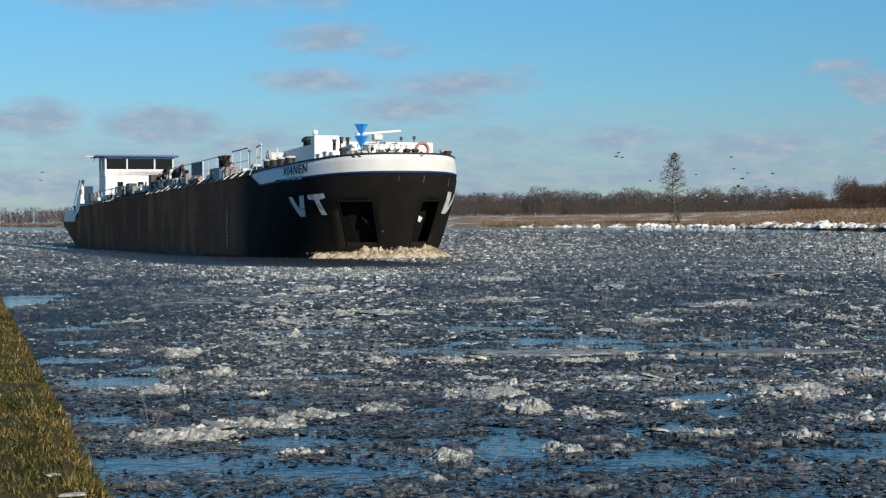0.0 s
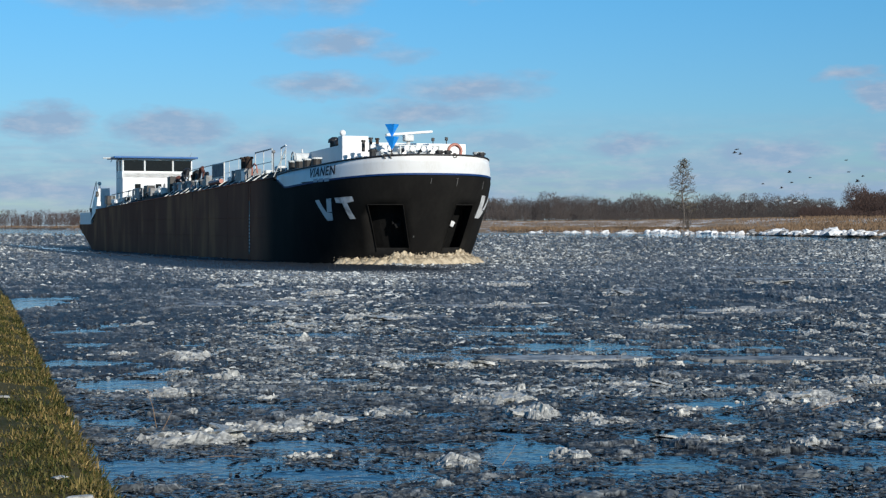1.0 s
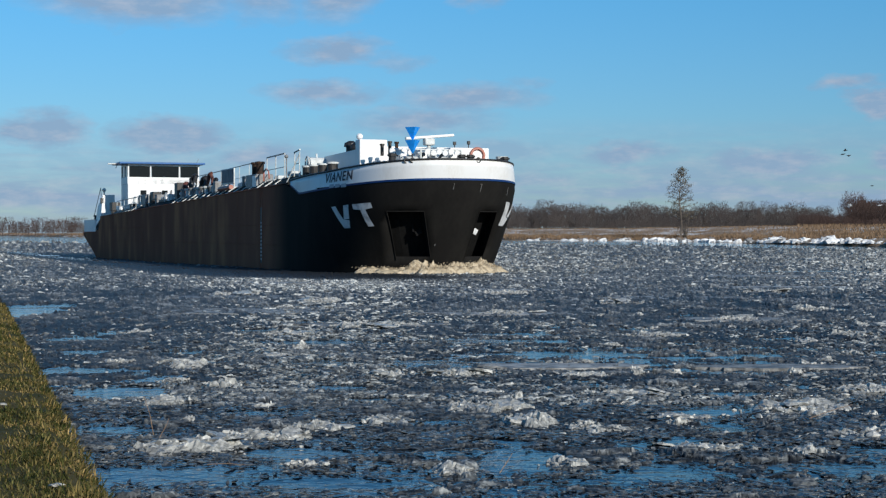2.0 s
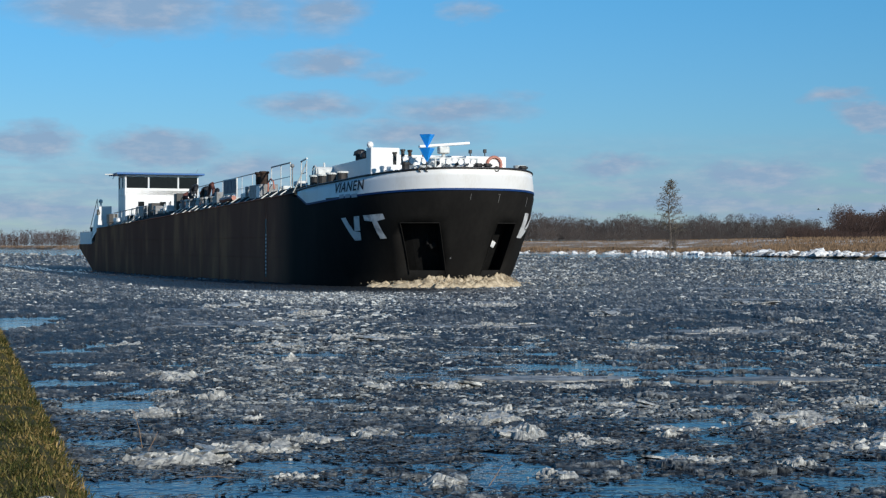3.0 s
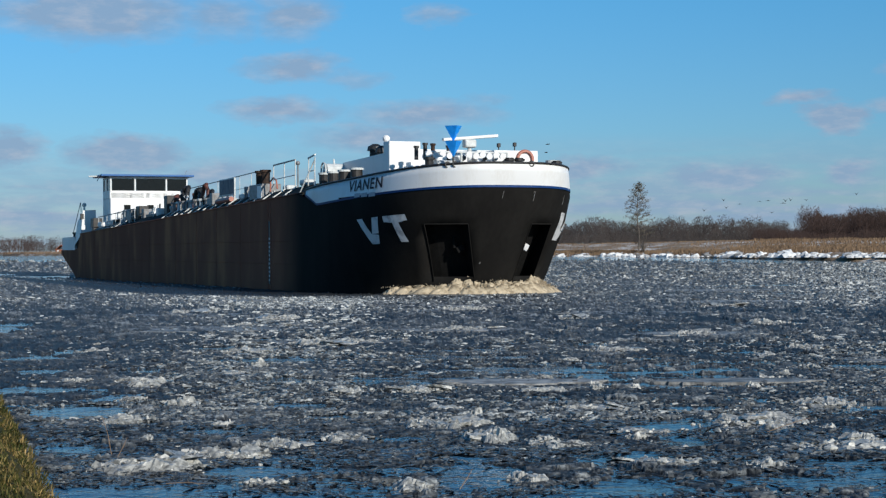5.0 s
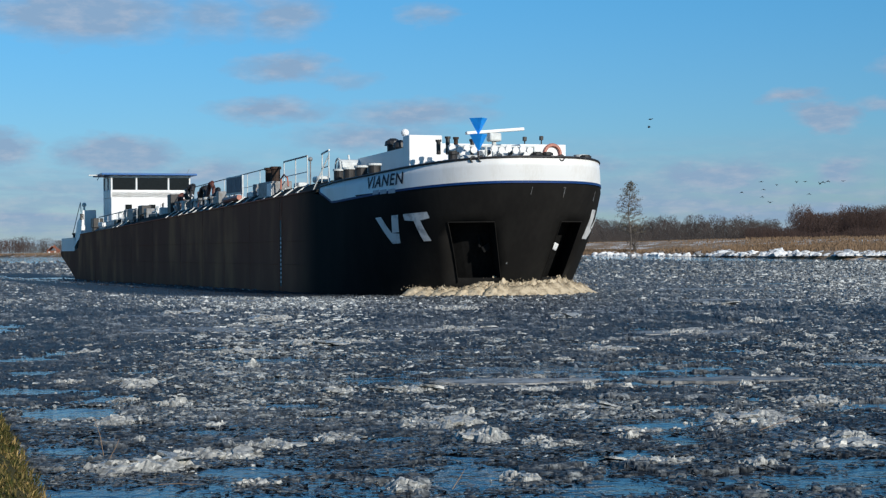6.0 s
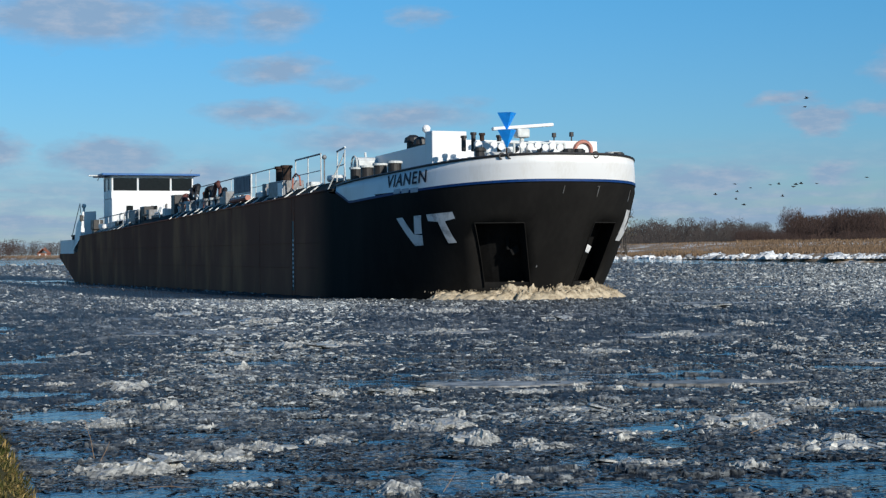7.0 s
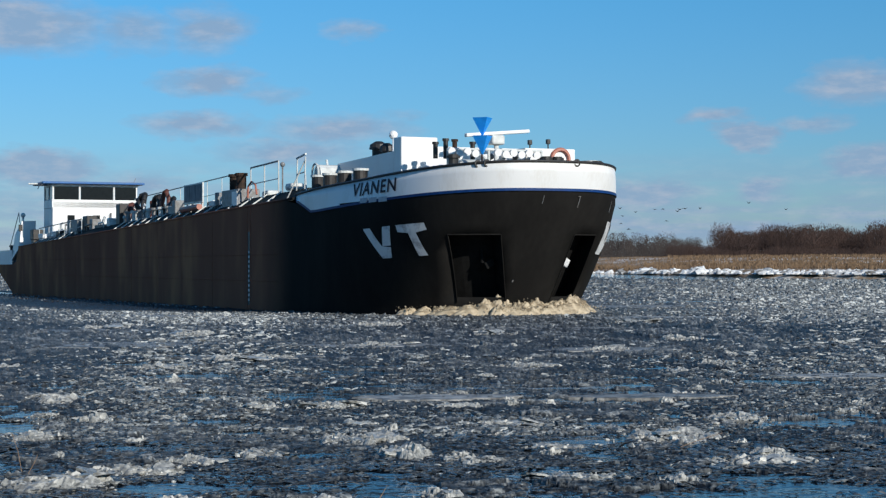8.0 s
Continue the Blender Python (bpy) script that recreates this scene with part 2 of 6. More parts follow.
CONCRETE = mat("wet_concrete_edge", (0.20, 0.20, 0.20), 0.6, second=(0.11, 0.11, 0.115), scale=2, fine=20, bump=0.4)
STALK = mat("dry_stalk", (0.24, 0.15, 0.09), 0.8)


def ice_material(name, wet, mid, dry, rough, bump, fine, spec=0.5, jitter=0.3):
    """Broken ice: dark and clear where wet, grey-white where frosted and dry, with a grain of bubbles."""
    m = bpy.data.materials.new(name)
    m.use_nodes = True
    nt = m.node_tree
    N, L = nt.nodes.new, nt.links.new
    b = nt.nodes["Principled BSDF"]
    b.inputs["IOR"].default_value, b.inputs["Specular IOR Level"].default_value = 1.31, spec
    tc, at = N("ShaderNodeTexCoord"), N("ShaderNodeAttribute")
    at.attribute_name = "paleness"
    vo, n1 = N("ShaderNodeTexVoronoi"), N("ShaderNodeTexNoise")
    vo.inputs["Scale"].default_value = fine
    n1.inputs["Scale"].default_value, n1.inputs["Detail"].default_value = fine * 0.45, 5
    L(tc.outputs["Object"], vo.inputs["Vector"])
    L(tc.outputs["Object"], n1.inputs["Vector"])
    sep = N("ShaderNodeSeparateColor")
    L(vo.outputs["Color"], sep.inputs[0])
    grain = N("ShaderNodeMath")
    grain.operation = "MULTIPLY_ADD"
    L(sep.outputs[0], grain.inputs[0])
    grain.inputs[1].default_value = 0.6
    L(n1.outputs["Fac"], grain.inputs[2])
    spread = N("ShaderNodeMapRange")
    spread.inputs[1].default_value, spread.inputs[2].default_value = 0.35, 1.25
    spread.inputs[3].default_value, spread.inputs[4].default_value = -jitter, jitter
    L(grain.outputs[0], spread.inputs[0])
    add = N("ShaderNodeMath")
    L(at.outputs["Fac"], add.inputs[0])
    L(spread.outputs[0], add.inputs[1])
    ramp = N("ShaderNodeValToRGB")
    els = ramp.color_ramp.elements
    els[0].position, els[0].color = 0.05, (*wet, 1)
    els[1].position, els[1].color = 1.0, (*dry, 1)
    e = els.new(0.5)
    e.color = (*mid, 1)
    L(add.outputs[0], ramp.inputs[0])
    L(ramp.outputs[0], b.inputs["Base Color"])
    rg = N("ShaderNodeMapRange")
    rg.inputs[3].default_value, rg.inputs[4].default_value = rough[0], rough[1]
    L(add.outputs[0], rg.inputs[0])
    L(rg.outputs[0], b.inputs["Roughness"])
    bp = N("ShaderNodeBump")
    bp.inputs["Strength"].default_value, bp.inputs["Distance"].default_value = bump, 0.02
    L(grain.outputs[0], bp.inputs["Height"])
    L(bp.outputs[0], b.inputs["Normal"])
    return m


ICE = ice_material("broken_ice", (0.026, 0.030, 0.034), (0.192, 0.204, 0.205), (0.56, 0.57, 0.545), (0.22, 0.45), 0.5, 30, 0.35)
FLOE = ice_material("grey_white_wet_floe_ice", (0.07, 0.07, 0.066), (0.25, 0.25, 0.235), (0.58, 0.565, 0.515), (0.2, 0.4), 0.7, 34, 0.4)
SLUSH = ice_material("dark_slush_ice", (0.014, 0.017, 0.021), (0.132, 0.141, 0.143), (0.46, 0.47, 0.45), (0.45, 0.75), 0.9, 26, 0.11)


def water_material():
    m = bpy.data.materials.new("canal_water")
    m.use_nodes = True
    nt = m.node_tree
    N, L = nt.nodes.new, nt.links.new
    b = nt.nodes["Principled BSDF"]
    b.inputs["Base Color"].default_value = (0.006, 0.012, 0.022, 1)
    b.inputs["Roughness"].default_value, b.inputs["IOR"].default_value, b.inputs["Specular IOR Level"].default_value = 0.05, 1.333, 0.30
    tc = N("ShaderNodeTexCoord")
    n1, n2 = N("ShaderNodeTexNoise"), N("ShaderNodeTexNoise")
    for n, s in ((n1, 1.1), (n2, 7.0)):
        n.inputs["Scale"].default_value, n.inputs["Detail"].default_value = s, 3
        L(tc.outputs["Object"], n.inputs["Vector"])
    add = N("ShaderNodeMath")
    add.operation = "MULTIPLY_ADD"
    L(n2.outputs[0], add.inputs[0])
    add.inputs[1].default_value = 0.25
    L(n1.outputs[0], add.inputs[2])
    bp = N("ShaderNodeBump")
    bp.inputs["Strength"].default_value, bp.inputs["Distance"].default_value = 1.0, 0.05
    L(add.outputs[0], bp.inputs["Height"])
    L(bp.outputs[0], b.inputs["Normal"])
    return m


WATER = water_material()


# ---- building helpers ----
def mesh_of(name, bm, smooth=None):
    me = bpy.data.meshes.new(name)
    bm.normal_update()
    bm.to_mesh(me)
    bm.free()
    if smooth:
        for p in me.polygons:
            p.use_smooth = True
    return me


def part(name, bm, material, parent, label="", smooth=False):
    """Links a bmesh as one mesh object under a thing or a part."""
    me = mesh_of(name, bm, smooth)
    me.materials.append(material)
    ob = new(name, me)
    ob.parent = parent
    return tagged(ob, label)


def thing(name, bm, material, label, category, group="", kind="", smooth=False):
    me = mesh_of(name, bm, smooth)
    me.materials.append(material)
    return tagged(new(name, me), label, category, group, kind)


def soup(name, verts, faces, material):
    me = bpy.data.meshes.new(name)
    me.from_pydata(verts, [], faces)
    me.materials.append(material)
    me.update()
    return new(name, me)


def box(bm, c, s, turn=None, bevel=0.0):
    """A block at centre c with sizes s."""
    made = bmesh.ops.create_cube(bm, size=1.0)["verts"]
    m = Matrix.Translation(c) @ (turn or Matrix.Identity(4)) @ Matrix.Diagonal((*s, 1))
    bmesh.ops.transform(bm, matrix=m, verts=made)
    if bevel:
        edges = list({e for v in made for e in v.link_edges})
        bmesh.ops.bevel(bm, geom=edges, offset=bevel, segments=2, affect="EDGES", profile=0.5)
    return bm


def rod(bm, a, b, r, r2=None, seg=8):
    """A round bar from a to b."""
    a, b = Vector(a), Vector(b)
    way = b - a
    m = Matrix.Translation((a + b) / 2) @ way.to_track_quat("Z", "Y").to_matrix().to_4x4()
    bmesh.ops.create_cone(bm, cap_ends=True, segments=seg, radius1=r, radius2=r if r2 is None else r2, depth=way.length, matrix=m)
    return bm


def pipe(bm, pts, r, seg=6):
    for a, b in zip(pts, pts[1:]):
        rod(bm, a, b, r, seg=seg)
    return bm


def ball(bm, c, r, squash=(1, 1, 1), sub=2):
    made = bmesh.ops.create_icosphere(bm, subdivisions=sub, radius=r)["verts"]
    bmesh.ops.transform(bm, matrix=Matrix.Translation(c) @ Matrix.Diagonal((*squash, 1)), verts=made)
    return bm


def ring(bm, c, R, r, turn, seg=20, sides=6):
    vs = []
    for i in range(seg):
        a = 2 * math.pi * i / seg
        row = []
        for j in range(sides):
            q = 2 * math.pi * j / sides
            p = Vector(((R + r * math.cos(q)) * math.cos(a), (R + r * math.cos(q)) * math.sin(a), r * math.sin(q)))
            row.append(bm.verts.new(Vector(c) + turn @ p))
        vs.append(row)
    for i in range(seg):
        for j in range(sides):
            bm.faces.new((vs[i][j], vs[(i + 1) % seg][j], vs[(i + 1) % seg][(j + 1) % sides], vs[i][(j + 1) % sides]))
    return bm


def B():
    return bmesh.new()


# ---- water and land ----
HEAD = radians(20.2)
AX, NN = (math.sin(HEAD), -math.cos(HEAD)), (math.cos(HEAD), math.sin(HEAD))


def smooth01(v):
    v = np.clip(v, 0, 1)
    return v * v * (3 - 2 * v)


def water_z(x, y):
    """Water level: drawn down along the hull's lane by the passing ship."""
    along, lat = x * AX[0] + y * AX[1], x * NN[0] + y * NN[1]
    return -(0.42 * np.clip((-36 - along) / 40, 0, 1) + 0.5 * np.clip((-76 - along) / 100, 0, 1)) * smooth01((lat - 8) / 14) * (1 - smooth01((-along - 230) / 120))


def build_water():
    xs = np.unique(np.concatenate([np.linspace(-2600, 2600, 15), np.linspace(-140, 140, 57)]))
    ys = np.unique(np.concatenate([np.linspace(-600, 4200, 17), np.linspace(-10, 420, 87)]))
    gx, gy = np.meshgrid(xs, ys)
    z = water_z(gx, gy)
    verts = np.stack([gx, gy, z], -1).reshape(-1, 3).tolist()
    w = len(xs)
    faces = [(r * w + c, r * w + c + 1, (r + 1) * w + c + 1, (r + 1) * w + c) for r in range(len(ys) - 1) for c in range(w - 1)]
    ob = soup("water", verts, faces, WATER)
    for p in ob.data.polygons:
        p.use_smooth = True
    tagged(ob, "dark blue canal water between broken ice", "water", kind="structure")


build_water()

EDGE_WAY = Vector((-0.288, 0.9576, 0)).normalized()      # along the near bank
EDGE_OUT = Vector((0.9576, 0.288, 0)).normalized()       # from the bank to the water
EDGE_AT = 0.74                                           # distance from the eye to the bank's rim


def bank_point(s, o, z):
    return EDGE_WAY * s + EDGE_OUT * (EDGE_AT + o) + Vector((0, 0, z))


def build_near_bank():
    prof = [(0.10, -1.2), (0.10, -0.02), (0.05, 0.12), (-0.06, 0.18), (-0.6, 0.21), (-1.4, 0.23), (-3, 0.24), (-8, 0.26), (-40, 0.3), (-900, 0.4)]
    ss = [-900, -200, -40, -10, 0] + [2 + i * 0.5 for i in range(100)] + [60, 80, 120, 200, 400]
    bm = B()
    rows = []
    for s in ss:
        row = []
        for o, z in prof:
            wob = 0.0
            if 0 <= s < 100 and o > -2:
                wob = 0.09 * noise.noise((s * 1.3, o, 0)) + 0.05 * noise.noise((s * 4, o, 3))
            row.append(bm.verts.new(bank_point(s, o + wob, z + (wob * 0.4 if z > 0 and o > -5 else 0))))
        rows.append(row)
    for a, b in zip(rows, rows[1:]):
        for i in range(len(prof) - 1):
            bm.faces.new((a[i], b[i], b[i + 1], a[i + 1]))
    thing("ground", bm, TURF, "trodden winter turf on the canal bank", "bank", kind="structure", smooth=True)
    bm = B()
    for i in range(40):
        s = 3 + i * 1.0
        box(bm, bank_point(s, 0.10, -0.10), (0.10, 0.985, 0.30), Matrix.Rotation(math.atan2(-EDGE_WAY.x, EDGE_WAY.y), 4, "Z"), bevel=0.012)
    thing("kerb", bm, CONCRETE, "wet grey concrete bank edging", "kerb", kind="structure")
    rng = random.Random(4)
    verts, faces = [], []

    def blade(p, length, lean, width, side):
        k = len(verts)
        up = Vector((math.cos(side) * lean, math.sin(side) * lean, 1)).normalized()
        across = Vector((math.cos(side + 1.57), math.sin(side + 1.57), 0)) * width
        mid = p + up * length * 0.55
        tip = mid + (up + Vector((math.cos(side), math.sin(side), -0.55)) * lean).normalized() * length * 0.5
        verts.extend([p - across, p + across, mid + across * 0.8, mid - across * 0.8, tip])
        faces.extend([(k, k + 1, k + 2, k + 3), (k + 3, k + 2, k + 4)])

    for _ in range(60000):
        s = 7.5 + (rng.random() ** 1.6) * 32
        o = 0.08 - rng.random() ** 1.2 * 1.4 if s < 18 else 0.08 - rng.random() * 1.5
        z = 0.11 if o > 0.02 else 0.17 if o > -0.1 else 0.20
        patch = noise.noise((s * 1.6, o * 1.6, 7))
        if patch < -0.28 and rng.random() < 0.6:
            continue
        length = rng.uniform(0.02, 0.06) * (1.0 + 2.2 * max(0, patch + 0.5 * noise.noise((s * 5, o * 5, 3))))
        side = rng.uniform(0, 6.28)
        blade(bank_point(s, o, z - 0.01), length, rng.uniform(0.2, 1.6), rng.uniform(0.0018, 0.0042) * (1 + s / 22), side)
    for _ in range(6000):
        s = 7.5 + (rng.random() ** 1.6) * 32
        o = rng.uniform(0.0, 0.11) + 0.05 * noise.noise((s * 2.3, 0, 5))
        blade(bank_point(s, o, rng.uniform(0.06, 0.16)), rng.uniform(0.04, 0.12), rng.uniform(0.4, 1.6), rng.uniform(0.0018, 0.004) * (1 + s / 22), rng.uniform(-1.6, 1.9))
    ob = soup("grass", [tuple(v) for v in verts], faces, GRASS)
    tagged(ob, "matted straw and olive winter grass on the bank", "grass", kind="stuff")
    # frozen scraps of snow left in the turf
    for i, (s, o, sz) in enumerate([(9.7, -0.12, 0.035), (10.5, -0.2, 0.03), (15.0, -0.66, 0.06), (15.6, -0.46, 0.04), (20.6, -0.62, 0.05)]):
        bm = B()
        ball(bm, (0, 0, 0), sz * 1.35, (1.6, 0.8, 0.25), 2)
        for v in bm.verts:
            v.co += Vector((noise.noise(v.co * 14 + Vector((i, 0, 0))), noise.noise(v.co * 14 + Vector((0, i, 0))), 0)) * 0.06
        ob = thing("snow_scrap", bm, SNOW, "small frozen scrap of old snow in the grass", "snow", "snow scraps on the bank", smooth=True)
        ob.location = bank_point(s, o, 0.218)


build_near_bank()
# ---- the far shore ----
SHORE = [(900, -200), (420, 120), (200, 238), (118, 285), (82, 312), (66, 345), (52, 372), (38, 386), (24, 397), (4, 425), (-30, 475), (-100, 600), (-190, 760), (-420, 1150), (-1500, 2600)]


def shore_at(u):
    """A point u (0 to 1) along the far waterline, and the way inland."""
    k = u * (len(SHORE) - 1)
    i = min(int(k), len(SHORE) - 2)
    a, b = Vector((*SHORE[i], 0)), Vector((*SHORE[i + 1], 0))
    way = (b - a).normalized()
    return a.lerp(b, k - i), Vector((way.y, -way.x, 0))


def polar(az, dist, z=0.0):
    return Vector((math.sin(radians(az)) * dist, math.cos(radians(az)) * dist, z))


def shore_dist(az):
    """Distance from the eye to the far waterline in a direction."""
    for a, b in zip(SHORE, SHORE[1:]):
        a1, b1 = math.degrees(math.atan2(a[0], a[1])), math.degrees(math.atan2(b[0], b[1]))
        if b1 <= az <= a1:
            f = (a1 - az) / (a1 - b1)
            return math.hypot(a[0] + (b[0] - a[0]) * f, a[1] + (b[1] - a[1]) * f)
    return 400.0


def land_z(off, az):
    """Height of the far land: a low bank, a meadow rising to a dike."""
    rise = 1.0 + 0.25 * float(smooth01((az - 3) / 8)) if az > -4 else 0.35
    return 0.0 if off <= 0 else min(off / 4, 1) * 0.75 + rise * 2.3 * float(smooth01((off - 6) / 70)) + 0.25 * noise.noise((off * 0.03, az * 0.8, 0))


def build_far_land():
    azs = [60, 45, 35, 28, 24] + [22 - i * 0.35 for i in range(112)] + [-20, -24, -28]
    offs = [-6, 0, 2, 4, 8, 15, 25, 40, 60, 90, 140, 220, 400, 900, 2600]
    bm = B()
    rows = []
    for az in azs:
        d = shore_dist(az) if -28 < az < 60 else (400 if az > 0 else 2400)
        rows.append([bm.verts.new(polar(az, d + o + 1.5 * noise.noise((az * 3, 0, 1)), -1.5 if o < 0 else land_z(o, az))) for o in offs])
    for a, b in zip(rows, rows[1:]):
        for i in range(len(offs) - 1):
            bm.faces.new((a[i], a[i + 1], b[i + 1], b[i]))
    thing("ground", bm, FIELD, "brown winter meadow with thin snow behind the shore", "meadow", kind="structure", smooth=True)


build_far_land()


def lump(rng, verts, faces, c, size, flat=0.7):
    """One broken block added to a joined mesh."""
    k = len(verts)
    n = 7
    tw = rng.uniform(0, 6.28)
    wide = rng.uniform(1.0, 2.2)
    tilt = Vector((rng.uniform(-0.7, 0.7), rng.uniform(-0.7, 0.7), 1))
    for lev, rr in ((0.0, 1.0), (0.55, 0.92), (1.0, 0.55)):
        for i in range(n):
            a = tw + i * 6.283 / n + rng.uniform(-0.25, 0.25)
            r = size * rr * rng.uniform(0.75, 1.2)
            x, y = math.cos(a) * r * wide, math.sin(a) * r
            verts.append((c[0] + x, c[1] + y, c[2] + size * flat * lev + tilt.x * x * lev * 0.6 + tilt.y * y * lev * 0.6 - (0.15 * size if lev == 0 else 0)))
    for lev in range(2):
        for i in range(n):
            j = (i + 1) % n
            faces.append((k + lev * n + i, k + lev * n + j, k + (lev + 1) * n + j, k + (lev + 1) * n + i))
    faces.append(tuple(k + 2 * n + i for i in range(n)))


def build_shore_ice():
    rng = random.Random(11)
    verts, faces = [], []
    for _ in range(3300):
        az = rng.uniform(2.2, 21)
        thick = 0.42 + 0.9 * noise.noise((az * 1.7, 0, 4)) + 0.35 * noise.noise((az * 6.0, 0, 9)) + (0.3 if 6.5 < az < 8 or az > 10.5 else 0)
        if az < 5.8:
            thick *= 0.75
        if rng.random() > 0.03 + thick * 0.85:
            continue
        d = shore_dist(az) + rng.uniform(-3.0, 4.0)
        size = (0.12 + 0.66 * rng.random() ** 2.4) * (0.35 + 0.8 * max(0, thick))
        lump(rng, verts, faces, polar(az, d, max(0, (d - shore_dist(az)) * 0.12) - 0.05), size, rng.uniform(0.4, 0.95))
    tagged(soup("shore_ice", verts, faces, SHORE_ICE), "piled white ice blocks and snow along the far shore", "ice", kind="stuff")
    # a few slabs stand out singly
    for i, (az, size) in enumerate([(6.45, 1.25), (6.75, 1.35), (7.05, 1.2), (7.2, 0.9), (8.3, 1.1), (8.7, 1.0), (5.0, 1.2), (4.4, 1.1), (9.6, 0.95), (11.6, 1.3), (12.3, 1.2), (13.6, 1.0), (15.0, 1.1), (16.6, 1.2)]):
        v, f = [], []
        lump(rng, v, f, (0, 0, 0), size * 0.6, rng.uniform(0.8, 1.1))
        ob = soup("ice_block", v, f, SHORE_ICE)
        ob.location = polar(az, shore_dist(az) - 1.2, -0.1)
        tagged(ob, "large snowy ice block stranded on the far shore", "ice block", "stranded ice blocks")


build_shore_ice()


def build_reeds():
    rng = random.Random(21)

    def belt(name, n, a0, a1, o0, o1, h0, h1, label):
        verts, faces = [], []
        for _ in range(n):
            az = rng.uniform(a0, a1)
            o = rng.uniform(o0, o1)
            p = polar(az, shore_dist(az) + o, land_z(o, az) - 0.05)
            h = rng.uniform(h0, h1) * (0.8 + 0.35 * noise.noise((az * 2.2, o * 0.1, 2)))
            w = rng.uniform(0.05, 0.11)
            side = Vector((math.cos(radians(az)), -math.sin(radians(az)), 0)).lerp(Vector((rng.uniform(-1, 1), rng.uniform(-1, 1), 0)), 0.4) * w
            lean = Vector((rng.uniform(-0.25, 0.25), rng.uniform(-0.2, 0.2), 1)) * h
            k = len(verts)
            verts.extend([tuple(p - side), tuple(p + side), tuple(p + lean * 0.7 + side), tuple(p + lean * 0.7 - side), tuple(p + lean)])
            faces.extend([(k, k + 1, k + 2, k + 3), (k + 3, k + 2, k + 4)])
        tagged(soup(name, verts, faces, REED), label, "reeds", kind="stuff")

    belt("reeds", 7000, 11.6, 24, 30, 90, 0.3, 1.0, "dry grass and reeds on the land before the wood")
    belt("reeds", 2500, 9.4, 24, 20, 60, 0.2, 0.8, "thin dry reeds on the meadow's edge")
    belt("reeds", 7000, 10.8, 24, 6, 34, 0.6, 1.4, "tall dry reed belt behind the shore ice")
    belt("reeds", 9000, 1.0, 10.8, 0.5, 16, 0.4, 1.1, "low dry grass along the far shore")
    belt("reeds", 6000, 0.5, 13.0, 16, 95, 0.15, 0.42, "short brown grass on the far meadow")
    belt("reeds", 2400, -18, -9, 1, 12, 0.8, 1.8, "dry reeds on the distant shore")


build_reeds()


def bare_tree(rng, verts, faces, base, height, spread, sticks, thick=1.0):
    """Trunk, rising limbs and a haze of twigs, joined into a wood."""
    def stick(a, b, w0, w1):
        k = len(verts)
        side = (b - a).cross(Vector((base.x, base.y, 0)))
        side = side.normalized() if side.length > 1e-6 else Vector((1, 0, 0))
        verts.extend([tuple(a - side * w0), tuple(a + side * w0), tuple(b + side * w1), tuple(b - side * w1)])
        faces.append((k, k + 1, k + 2, k + 3))

    top = base + Vector((rng.uniform(-0.4, 0.4), 0, height * 0.8))
    stick(base, top, height * 0.018, height * 0.006)
    for _ in range(sticks):
        t = rng.uniform(0.18, 1.0)
        ang = rng.uniform(0, 6.283)
        r = spread * (1 - (abs(t - 0.55) / 0.55) ** 2) ** 0.5 if abs(t - 0.55) < 0.55 else 0.1
        rr = r * rng.uniform(0.3, 1.0) ** 0.6
        p = base + Vector((math.cos(ang) * rr, math.sin(ang) * rr, height * t * rng.uniform(0.9, 1.02)))
        q = p + Vector((math.cos(ang) * rng.uniform(-0.3, 0.8), math.sin(ang) * rng.uniform(-0.3, 0.8), rng.uniform(0.3, 1.0))) * height * 0.06
        stick(p, q, thick * rng.uniform(0.045, 0.10), thick * 0.03)
    for _ in range(9):
        t = rng.uniform(0.2, 0.6)
        ang = rng.uniform(0, 6.283)
        stick(base.lerp(top, t), base + Vector((math.cos(ang) * spread * 0.75, math.sin(ang) * spread * 0.75, height * rng.uniform(t + 0.1, 0.9))), height * 0.008, height * 0.003)


def build_woods():
    rng = random.Random(31)

    def wood(label, material, n, a0, a1, d0, d1, h0, h1, sticks=150, z=2.6):
        verts, faces = [], []
        for i in range(n):
            az = a0 + (a1 - a0) * (i + rng.random()) / n
            h = rng.uniform(h0, h1) * (0.97 + 0.24 * noise.noise((az * 2.1, 0, d0 * 0.01)))
            bare_tree(rng, verts, faces, polar(az, rng.uniform(d0, d1), z - 0.5), h, h * rng.uniform(0.32, 0.5), int(sticks * 1.2), 0.74 * d0 / 560)
        tagged(soup("woods", verts, faces, material), label, "woods", kind="stuff")

    wood("distant belt of bare brown trees behind the meadow", TWIG, 280, -5, 12.6, 560, 660, 6.6, 10.4, 500, 3.1)
    wood("low bare scrub under the distant tree belt", TWIG, 150, -5, 13, 540, 570, 3.0, 6.0, 220)
    wood("dense reddish bare wood behind the reeds", TWIG_RED, 230, 13.4, 23, 470, 560, 8.2, 10.2, 560, 3.5)
    wood("reddish bare scrub at the edge of the wood", TWIG_RED, 60, 11.6, 14.6, 520, 560, 4.4, 5.8, 260, 3.4)
    wood("low bare scrub at the foot of the wood", TWIG_RED, 150, 12.8, 24, 452, 470, 2.4, 3.8, 200, 3.4)
    wood("bare trees on the distant shore", TWIG_RED, 60, -20, -13.0, 760, 840, 5.0, 9.0, 340, 1.0)
    wood("bare trees far down the canal", TWIG, 70, -13.2, -5, 860, 960, 6.0, 10.0, 300, 1.0)


build_woods()


